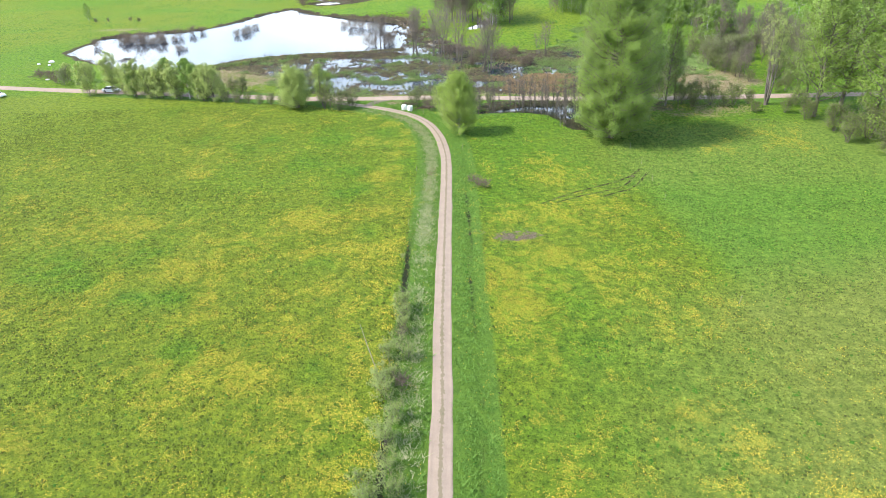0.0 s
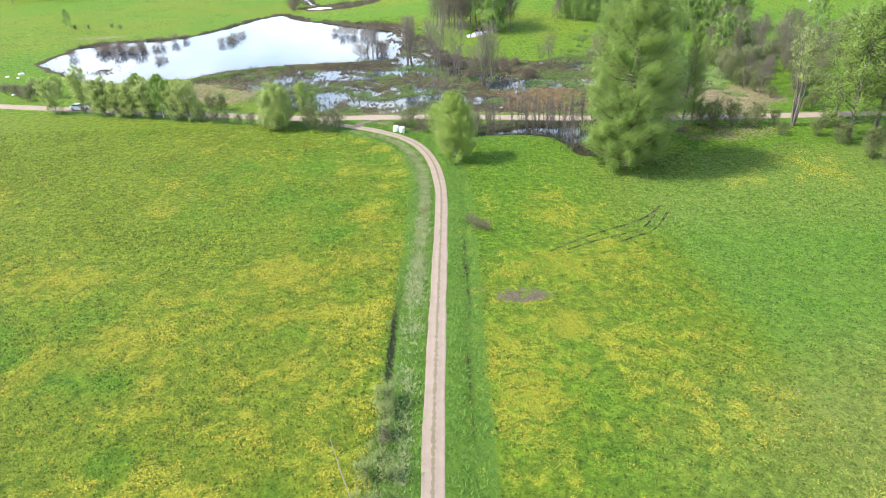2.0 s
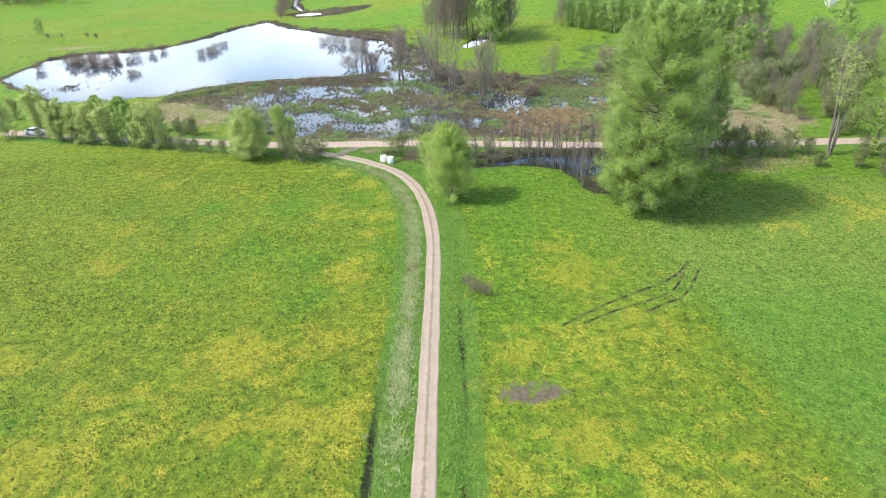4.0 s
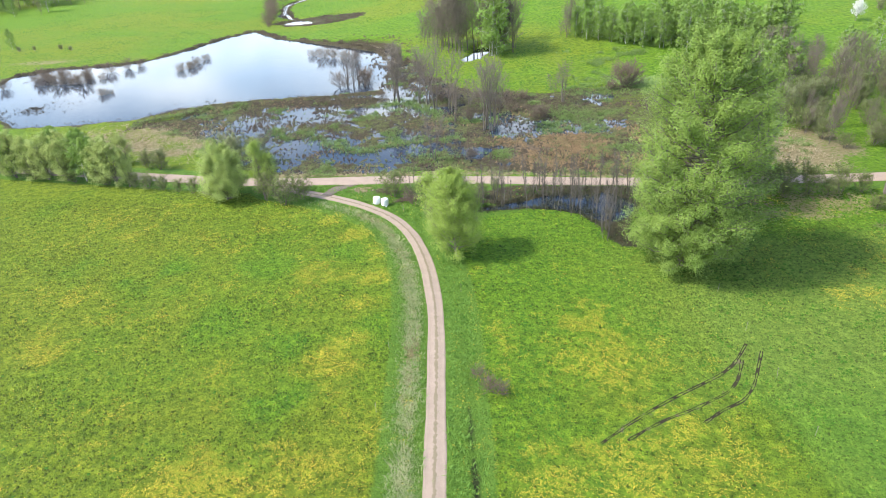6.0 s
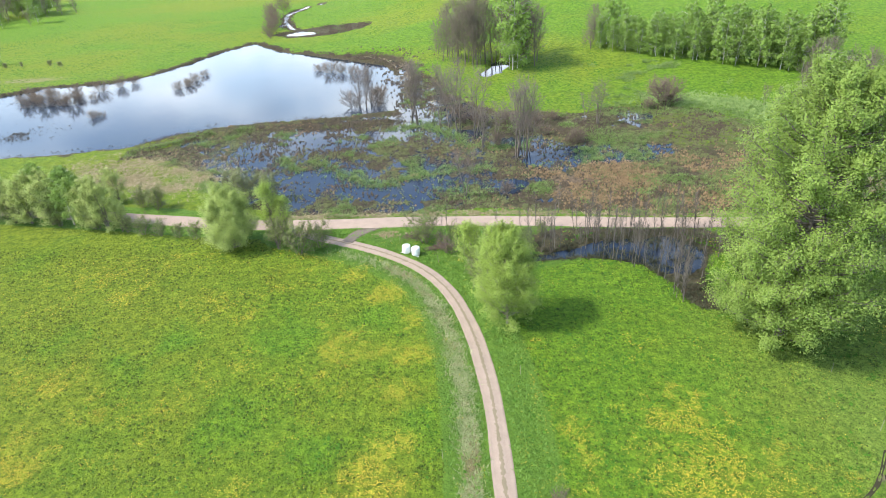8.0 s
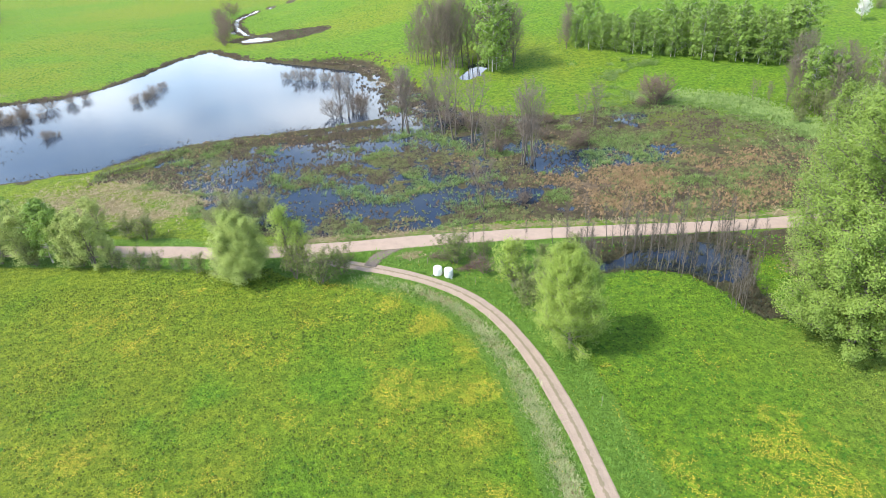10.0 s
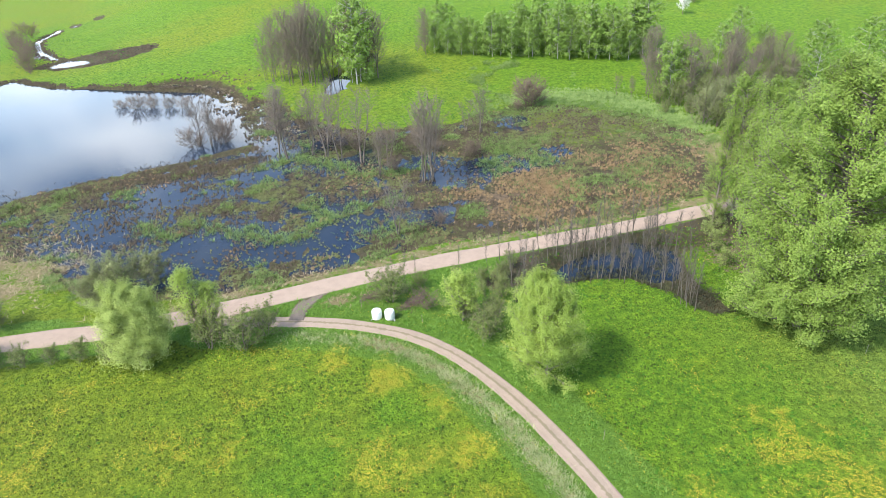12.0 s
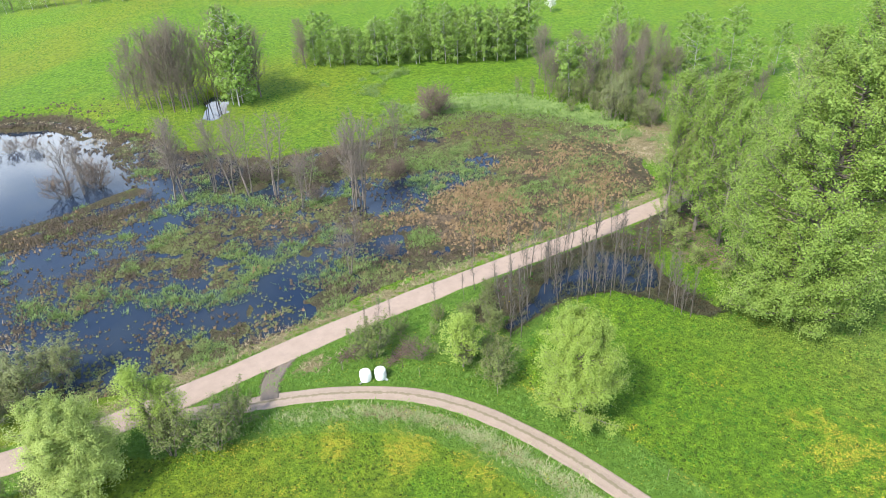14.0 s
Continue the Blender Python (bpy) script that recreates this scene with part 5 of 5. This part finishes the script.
in_marsh = lambda q: ((q["dm"] < 0.3) | (q["dk"] < 4.5)) * (q["dp"] > -2.5)
MBOX = (-68, 74, 150, 250)
sedge("rusty_sedge", "rust-brown tussocks of dead sedge", 160000, MBOX, lambda x, y, q: in_marsh(q) * np.clip(np.exp(-(((x - 35) / 20) ** 2 + ((y - 165) / 13) ** 2) ** 2) * (0.48 + 1.5 * fbm(x, y, 0.16, 113)) + 0.08 * (fbm(x, y, 0.2, 201) > 0.25), 0, 1)
      * np.exp(-q["pools"] * 2.2), M_RUST, 9, 0.36, 0.05, 0.20, 0.7, 0.9)
sedge("brown_sedge", "dark brown sodden sedge tussocks standing in water", 240000, MBOX, lambda x, y, q: in_marsh(q) * (0.25 + 0.75 * (fbm(x, y, 0.7, 261, 3) > -0.05)) * np.clip(0.16 + 0.8 * fbm(x, y, 0.22, 211) + 0.30 * np.exp(-(((x + 36) / 13) ** 2 + ((y - 190) / 12) ** 2))
      + 0.45 * np.exp(-(q["dk"] / 3.5) ** 2) * (x > -48) + 0.3 * np.exp(-(((x + 8) / 9) ** 2 + ((y - 228) / 18) ** 2)), 0, 1) * np.exp(-q["pools"] * 1.2), M_BROWN, 7, 0.30, 0.045, 0.19, 0.7, 1.0)
sedge("olive_sedge", "olive-green sedge over wet ground", 200000, MBOX, lambda x, y, q: in_marsh(q) * (fbm(x, y, 0.6, 271, 3) > -0.12) * np.clip(0.30 + 1.1 * fbm(x, y, 0.16, 221) + 0.4 * np.exp(-(((x - 44) / 12) ** 2 + ((y - 170) / 10) ** 2)) * (fbm(x, y, 0.16, 113) < 0.05) + 0.7 * np.exp(-(((x + 3) / 12) ** 2 + ((y - 187) / 8) ** 2)) + 0.75 * np.exp(-(((x - 52) / 13) ** 2 + ((y - 184) / 14) ** 2)) + 0.6 * np.exp(-(((x - 31) / 6) ** 2 + ((y - 165) / 8) ** 2)) + 0.5 * np.exp(-(((x - 50) / 6) ** 2 + ((y - 163) / 5) ** 2)), 0, 1)
      * np.exp(-q["pools"] * 2.5), M_OLIVE, 7, 0.27, 0.05, 0.19, 0.7, 0.8)


def reed_density(x, y, q):
    d = np.zeros(x.shape)
    for line, w in ((((-26.5, 182.0), (-22, 176), (-16.0, 170), (-11, 168.5)), 1.5), (((-33, 184), (-30, 178)), 1.6), (((-5, 203.5), (-0.8, 196.8), (3, 190.5), (5.6, 186)), 1.9), (((-13, 168), (-9, 171), (-4, 172)), 1.3), (((-70, 190.6), (-60, 197.6), (-53, 203)), 1.1)):
        d = np.maximum(d, np.exp(-(line_dist(x, y, list(line))[0] / w) ** 2))
    d = np.maximum(d, np.exp(-(((x - 33) / 5) ** 2 + ((y - 186) / 6) ** 2) ** 2))
    d = np.maximum(d, 0.8 * np.exp(-(((x - 1.5) / 4) ** 2 + ((y - 163) / 4) ** 2)))
    d = np.maximum(d, 0.9 * softstep(0.55, 0.75, fbm(x, y, 0.18, 231) + 0.4))
    d = np.maximum(d, np.exp(-(line_dist(x, y, [(40, 206), (50, 206), (60, 203), (68, 192), (72, 180)])[0] / 4.0) ** 2))
    return d * ((q["dm"] < 2) | (x > 40)) * (q["dp"] > -1.5) * (0.55 + 0.7 * fbm(x, y, 0.6, 241))


sedge("green_reeds", "fresh bright green reeds and iris leaves in the shallows", 240000, MBOX, reed_density, M_REED, 8, 0.46, 0.065, 0.24, 0.6)
tx, ty, tz = scatter(13000, -34, 10, 208, 288, lambda x, y, q: q["shore"] ** 0.7 * softstep(-0.1, 0.15, fbm(x, y, 0.5, 431, 3)))
ux, uy, uz = scatter(26000, -82, -22, 308, 400, lambda x, y, q: 0.75 * np.maximum(softstep(1.5, 0.6, ((x + 44) / 17) ** 2 + ((y - 326) / 10) ** 2 + 0.8 * fbm(x, y, 0.12, 331)), softstep(4.0, 1.5, q["db"]) * softstep(0.6, 1.4, q["db"])) * softstep(-0.25, 0.1, fbm(x, y, 0.4, 541, 3)) * softstep(0.7, 1.2, ((x + 49.5) / 9) ** 2 + ((y - 327) / 6.5) ** 2))
wx, wy, wz = scatter(60000, -128, -20, 250, 320, lambda x, y, q: 0.7 * np.exp(-((q["dp"] - 0.9) / 0.9) ** 2) * softstep(-0.3, 0.1, fbm(x, y, 0.3, 551, 3)))
tx, ty, tz = np.concatenate([tx, ux, wx]), np.concatenate([ty, uy, wy]), np.concatenate([tz, uz, wz])
tz = np.maximum(tz, WATER)
stuff("shore_tussocks", "dark brown tussocks along the ragged pond shore", "sedge", join([mounds(tx, ty, tz, 5, 0.30, 0.34), blades(tx, ty, tz, 5, 0.45, 0.10, 0.2, 0.7)]), M_BROWN)
px, py, pz = scatter(30000, -128, 0, 190, 290, lambda x, y, q: (q["dp"] < 0.5) * (q["dp"] > -9) * np.clip(np.exp(-((q["dp"] + 1.0) / 2.2) ** 2) * 0.25 + softstep(0.35, 0.6, fbm(x, y, 0.12, 251) + 0.1) * 0.5, 0, 1) * softstep(262, 240, y) + 0.5 * (q["dp"] < 0) * np.exp(-(((x + 101) / 5) ** 2 + ((y - 210) / 3.5) ** 2)) + 0.35 * np.exp(-((q["dp"] + 0.8) / 1.2) ** 2) * (y < 215))
rx, ry, rz = scatter(26000, -116, -28, 198, 224, lambda x, y, q: (q["dp"] < -0.2) * np.clip(0.9 * np.exp(-(((x + 102) / 8) ** 2 + ((y - 211.5) / 4.5) ** 2)) * softstep(-0.2, 0.2, fbm(x, y, 0.3, 521, 3)) + 0.5 * np.exp(-((q["dp"] + 0.6) / 1.1) ** 2) * softstep(-0.25, 0.25, fbm(x, y, 0.35, 531, 3)), 0, 1))
px, py = np.concatenate([px, rx]), np.concatenate([py, ry])
stuff("pond_rushes", "dead brown rushes poking out of the pond's shallows", "rushes", blades(px, py, np.full(len(px), WATER), 4, 0.30, 0.07, 0.15, 0.6), M_BROWN)
dx, dy, dz = scatter(14000, 6, 44, 122, 149, lambda x, y, q: (softstep(0.9, 0.1, np.abs(q["dd"])) * 0.4 + (q["dd"] < 0) * 0.4 * (fbm(x, y, 0.5, 501) > -0.1) + 0.35 * (q["roff"] > 2.2) * (q["roff"] < 6) * (q["dd"] < 2.5)) * (q["roff"] > 2.2))
stuff("ditch_sedge", "dark wet sedge along the flooded ditch", "sedge", blades(dx, dy, np.maximum(dz, WATER), 7, 0.42, 0.08, 0.15, 0.7), M_DITCHSEDGE)

hx, hy, hz = scatter(34000, 36, 80, 166, 215, lambda x, y, q: np.exp(-(line_dist(x, y, [(52, 210), (62, 208), (70, 200), (73, 190), (73, 176)])[0] / 3.6) ** 2) * (0.6 + 0.7 * fbm(x, y, 0.4, 281)))
stuff("nettle_patch", "lush bright green nettles at the marsh edge", "herbs", mounds(hx, hy, hz, 4, 0.26, 0.42), M_REED)

px, py, pz = scatter(60000, -190, 130, 206, 380, lambda x, y, q: (q["dm"] > 1.5) * (q["dp"] > 2.5) * (0.15 + 0.8 * fbm(x, y, 0.15, 351)))
stuff("pasture_tufts", "coarse darker tufts across the far pasture", "grass", mounds(px, py, pz, 4, 0.30, 0.22), M_RANK)

# ---- things people left ----
def part(name, bm, mat, parent, label=""):
    me = bpy.data.meshes.new(name)
    bm.to_mesh(me)
    bm.free()
    me.materials.append(mat)
    ob = new(name, me)
    ob.parent = parent
    if label:
        ob["label"] = label
    return ob


M_FILM = make_plain_material("white_bale_film", (0.66, 0.69, 0.66), 0.35, 0.0, 0.05, 3.0)
M_CAR = make_plain_material("silver_white_paint", (0.72, 0.73, 0.74), 0.28, 0.1, 0.03, 2.0)
M_GLASS = make_plain_material("dark_car_glass", (0.02, 0.025, 0.03), 0.06, 0.0, 0.05, 2.0)
M_TYRE = make_plain_material("black_rubber", (0.02, 0.02, 0.02), 0.8, 0.0, 0.2, 9.0)
M_RIM = make_plain_material("grey_alloy", (0.45, 0.45, 0.46), 0.35, 0.8, 0.05, 9.0)
M_LIGHT = make_plain_material("clear_lamp_lens", (0.7, 0.7, 0.72), 0.15, 0.0, 0.05, 9.0)
M_RED = make_plain_material("red_lamp_lens", (0.45, 0.02, 0.02), 0.2, 0.0, 0.05, 9.0)
M_POST = make_plain_material("weathered_pale_post", (0.24, 0.22, 0.17), 0.85, 0.0, 0.25, 8.0)
M_BRUSH = make_bark_material("cut_brushwood", (0.07, 0.05, 0.04), (0.20, 0.15, 0.11))


def box(bm, x0, x1, y0, y1, z0, z1):
    r = bmesh.ops.create_cube(bm, size=1.0)
    bmesh.ops.transform(bm, verts=r["verts"], matrix=Matrix.Translation(((x0 + x1) / 2, (y0 + y1) / 2, (z0 + z1) / 2)) @ Matrix.Diagonal((x1 - x0, y1 - y0, z1 - z0, 1)))
    return r["verts"]


def build_bale():
    """A round bale wrapped in film, standing on its end, with creases and a folded tail of film."""
    root = tagged(new("silage_bale"), "round silage bale wrapped in shiny white film", "bale", "wrapped bales by the track", "thing")
    bm = bmesh.new()
    prof = [(0.0, 0.0), (0.52, 0.0), (0.62, 0.05), (0.66, 0.16), (0.675, 0.45), (0.67, 0.85), (0.655, 1.12), (0.60, 1.24), (0.50, 1.29), (0.25, 1.31), (0.0, 1.30)]
    k, rings = 28, []
    rng = random.Random(4)
    for r, z in prof:
        rings.append([bm.verts.new((math.cos(a) * r * (1 + 0.012 * rng.uniform(-1, 1)), math.sin(a) * r * (1 + 0.012 * rng.uniform(-1, 1)), z)) for a in [i * 2 * math.pi / k for i in range(k)]])
    for a, b in zip(rings, rings[1:]):
        for i in range(k):
            bm.faces.new((a[i], a[(i + 1) % k], b[(i + 1) % k], b[i]))
    bmesh.ops.remove_doubles(bm, verts=bm.verts, dist=0.001)
    for f in bm.faces:
        f.smooth = True
    part("wrapped_roll", bm, M_FILM, root)
    bm = bmesh.new()
    verts = [bm.verts.new(p) for p in ((0.55, -0.25, 0.02), (0.95, -0.34, 0.01), (0.98, -0.05, 0.05), (0.60, 0.05, 0.18), (0.74, -0.15, 0.14))]
    for a, b in ((0, 1), (1, 2), (2, 3), (3, 0)):
        bm.faces.new((verts[a], verts[b], verts[4]))
    bmesh.ops.solidify(bm, geom=bm.faces[:], thickness=0.012)
    part("film_tail", bm, M_FILM, root, "loose tail of white film")
    return root


bale = build_bale()
bale.matrix_basis = pose(-7.9, 142.7, ground_z(-7.9, 142.7) + 0.01, 0, 0, 200) @ Matrix.Diagonal((0.92, 0.92, 0.92, 1))
copy_thing(bale, pose(-6.55, 141.9, ground_z(-6.55, 141.9) + 0.01, 0, 0, -60))


def build_car():
    """A saloon: body, cabin glass, roof, wheels, lamps; its nose towards +x."""
    root = tagged(new("parked_car"), "silver-white saloon car standing on the gravel road", "car", kind="thing")
    bm = bmesh.new()
    side = [(-2.30, 0.35), (-2.33, 0.62), (-2.25, 0.92), (-1.55, 0.98), (-0.9, 1.0), (0.75, 0.99), (1.55, 0.88), (2.10, 0.74), (2.30, 0.58), (2.32, 0.34), (1.95, 0.24), (-1.95, 0.24)]
    loops = []
    for yy, sc in ((-0.86, 0.95), (-0.90, 1.0), (-0.60, 1.03), (0.60, 1.03), (0.90, 1.0), (0.86, 0.95)):
        loops.append([bm.verts.new((x * (0.985 if abs(yy) > 0.7 else 1.0), yy, 0.24 + (z - 0.24) * sc)) for x, z in side])
    m = len(side)
    for a, b in zip(loops, loops[1:]):
        for i in range(m):
            bm.faces.new((a[i], a[(i + 1) % m], b[(i + 1) % m], b[i]))
    bm.faces.new(loops[0][::-1])
    bm.faces.new(loops[-1])
    bmesh.ops.recalc_face_normals(bm, faces=bm.faces)
    bmesh.ops.bevel(bm, geom=bm.edges[:], offset=0.03, segments=2, affect="EDGES", clamp_overlap=True)
    part("body", bm, M_CAR, root)
    bm = bmesh.new()
    low, top = [(-1.75, 0.97), (0.95, 0.97)], [(-1.05, 1.40), (0.22, 1.42)]
    q = [bm.verts.new(p) for p in ((low[0][0], -0.80, low[0][1]), (low[1][0], -0.80, low[1][1]), (low[1][0], 0.80, low[1][1]), (low[0][0], 0.80, low[0][1]),
                                   (top[0][0], -0.60, top[0][1]), (top[1][0], -0.60, top[1][1]), (top[1][0], 0.60, top[1][1]), (top[0][0], 0.60, top[0][1]))]
    for f in ((0, 1, 5, 4), (1, 2, 6, 5), (2, 3, 7, 6), (3, 0, 4, 7), (4, 5, 6, 7), (3, 2, 1, 0)):
        bm.faces.new([q[i] for i in f])
    bmesh.ops.bevel(bm, geom=bm.edges[:], offset=0.05, segments=2, affect="EDGES")
    part("window_glass", bm, M_GLASS, root, "dark tinted glass")
    bm = bmesh.new()
    box(bm, -1.08, 0.26, -0.61, 0.61, 1.41, 1.46)
    bmesh.ops.bevel(bm, geom=bm.edges[:], offset=0.02, segments=2, affect="EDGES")
    part("roof", bm, M_CAR, root)
    for x0, x1 in ((-1.72, -1.05), (0.95, 0.24), (-0.35, -0.33)):
        for sgn in (-1, 1):
            v, t = tubes([(x0, sgn * 0.80, 0.97)], [(x1, sgn * 0.61, 1.43)], [0.04], [0.035], 6)
            ob = new("pillar", raw_mesh("pillar", v, t, M_CAR))
            ob.parent = root
    for x in (-1.40, 1.42):
        for sgn in (-1, 1):
            bm = bmesh.new()
            bmesh.ops.create_cone(bm, cap_ends=True, segments=20, radius1=0.33, radius2=0.33, depth=0.22)
            bmesh.ops.bevel(bm, geom=[e for e in bm.edges if len(e.link_faces) == 2 and e.calc_face_angle(0) > 1], offset=0.04, segments=2, affect="EDGES")
            bmesh.ops.transform(bm, verts=bm.verts, matrix=pose(x, sgn * 0.82, 0.33, 90))
            wheel = part("wheel", bm, M_TYRE, root, "black rubber tyre")
            bm = bmesh.new()
            bmesh.ops.create_cone(bm, cap_ends=True, segments=16, radius1=0.21, radius2=0.19, depth=0.05)
            bmesh.ops.transform(bm, verts=bm.verts, matrix=pose(x, sgn * 0.94, 0.33, 90 * sgn))
            part("rim", bm, M_RIM, wheel, "grey alloy rim")
    for sgn in (-1, 1):
        bm = bmesh.new()
        box(bm, 2.22, 2.335, sgn * 0.52 - 0.2, sgn * 0.52 + 0.2, 0.58, 0.70)
        part("headlight", bm, M_LIGHT, root, "clear headlight")
        bm = bmesh.new()
        box(bm, -2.36, -2.25, sgn * 0.60 - 0.18, sgn * 0.60 + 0.18, 0.68, 0.86)
        part("tail_light", bm, M_RED, root, "red tail light")
    return root


car = build_car()
car.matrix_basis = pose(-86.6, 167.3, float(land(-86.6, 167.3)) + 0.17, 0, 0, -14)
copy_thing(car, pose(-116.5, 166.5, ground_z(-116.5, 166.5) + 0.02, 0, 0, -20))


def build_post(h):
    """A fence stake with a cut top and a small insulator."""
    root = tagged(new("fence_post"), "thin pale electric-fence stake in the grass", "fence post", "stakes of the pasture fence", "thing")
    bm = bmesh.new()
    bmesh.ops.create_cone(bm, cap_ends=True, segments=8, radius1=0.024, radius2=0.02, depth=h + 0.2, matrix=Matrix.Translation((0, 0, h / 2 - 0.1)))
    part("stake", bm, M_POST, root)
    bm = bmesh.new()
    box(bm, 0.04, 0.10, -0.03, 0.03, h - 0.20, h - 0.12)
    bmesh.ops.bevel(bm, geom=bm.edges[:], offset=0.01, segments=1, affect="EDGES")
    part("insulator", bm, M_TYRE, root, "black plastic insulator")
    return root


post = build_post(1.25)
places = [(-8.9, 145.7), (-3.4, 139.2), (0.9, 132.0), (4.4, 114.9), (36.0, 112.4), (35.7, 104.2), (35.2, 96.2), (34.6, 88.2), (33.0, 58.0), (-4.2, 104.1), (-5.0, 94.1), (-4.9, 82.0)]
for n, (x, y) in enumerate(places):
    m = pose(x, y, ground_z(x, y), RNG.uniform(-5, 5), RNG.uniform(-5, 5), RNG.uniform(0, 360))
    if n:
        copy_thing(post, m)
    else:
        post.matrix_basis = m

# long pale pole leaning over the ditch bushes
v, t = tubes([(-6.7, 47.6, ground_z(-6.7, 47.6) - 0.1), (-7.7, 49.4, ground_z(-6.7, 47.6) + 1.9)], [(-7.7, 49.4, ground_z(-6.7, 47.6) + 1.9), (-8.5, 51.0, ground_z(-6.7, 47.6) + 3.6)], [0.045, 0.04], [0.04, 0.025], 8)
tagged(new("leaning_pole", raw_mesh("leaning_pole", v, t, M_POST, True)), "long pale peeled pole leaning beside ditch bushes", "pole", kind="thing")


def build_brush_pile(seed, length, width, height):
    rng = np.random.RandomState(seed)
    n = 150
    c = np.stack([rng.normal(size=n) * length * 0.3, rng.normal(size=n) * width * 0.3, np.zeros(n)], 1)
    c[:, 2] = rng.uniform(0.0, 1, n) * height * np.exp(-(c[:, 0] / length * 2) ** 2 - (c[:, 1] / width * 2) ** 2)
    d = rng.normal(size=(n, 3)) * np.array([1, 0.8, 0.22])
    d /= np.linalg.norm(d, axis=1)[:, None]
    L = rng.uniform(0.5, 1.5, n)[:, None]
    p0, p1 = c - d * L / 2, c + d * L / 2
    p0[:, 2], p1[:, 2] = np.maximum(p0[:, 2], 0.0), np.maximum(p1[:, 2], 0.0)
    return tubes(p0, p1, rng.uniform(0.015, 0.04, n), rng.uniform(0.006, 0.015, n), 5)


for k, (x, y, l, w, h) in enumerate(((-6.8, 147.2, 3.4, 1.6, 0.9), (-3.2, 143.4, 4.2, 1.4, 0.7), (-117.5, 190.5, 6, 4, 1.2))):
    v, t = build_brush_pile(k, l, w, h)
    ob = tagged(new("brush_heap", raw_mesh("brush_heap", v, t, M_BRUSH)), "heap of cut grey-brown brushwood in the grass", "brush pile", kind="stuff")
    ob.matrix_basis = pose(x, y, ground_z(x, y), 0, 0, 20 * k)


# pale stones on the pond bank
def build_stone(seed, size):
    bm = bmesh.new()
    bmesh.ops.create_icosphere(bm, subdivisions=2, radius=size)
    rng = random.Random(seed)
    for vtx in bm.verts:
        vtx.co *= rng.uniform(0.82, 1.12)
        vtx.co.z = vtx.co.z * 0.55 + size * 0.25
    me = bpy.data.meshes.new("pale_stone")
    bm.to_mesh(me)
    bm.free()
    me.materials.append(make_plain_material("bleached_stone", (0.62, 0.60, 0.56), 0.85, 0.0, 0.2, 5.0))
    return tagged(new("pale_stone", me), "bleached pale stone on the pond bank", "stone", "stones on the bank", "thing")


for k, (x, y, size) in enumerate(((-124.6, 208.6, 0.95), (-127.2, 205.8, 0.6), (-122.8, 203.9, 0.5), (-112.8, 184.2, 0.55))):
    build_stone(k, size).matrix_basis = pose(x, y, ground_z(x, y) - 0.05, 0, 0, 70 * k)
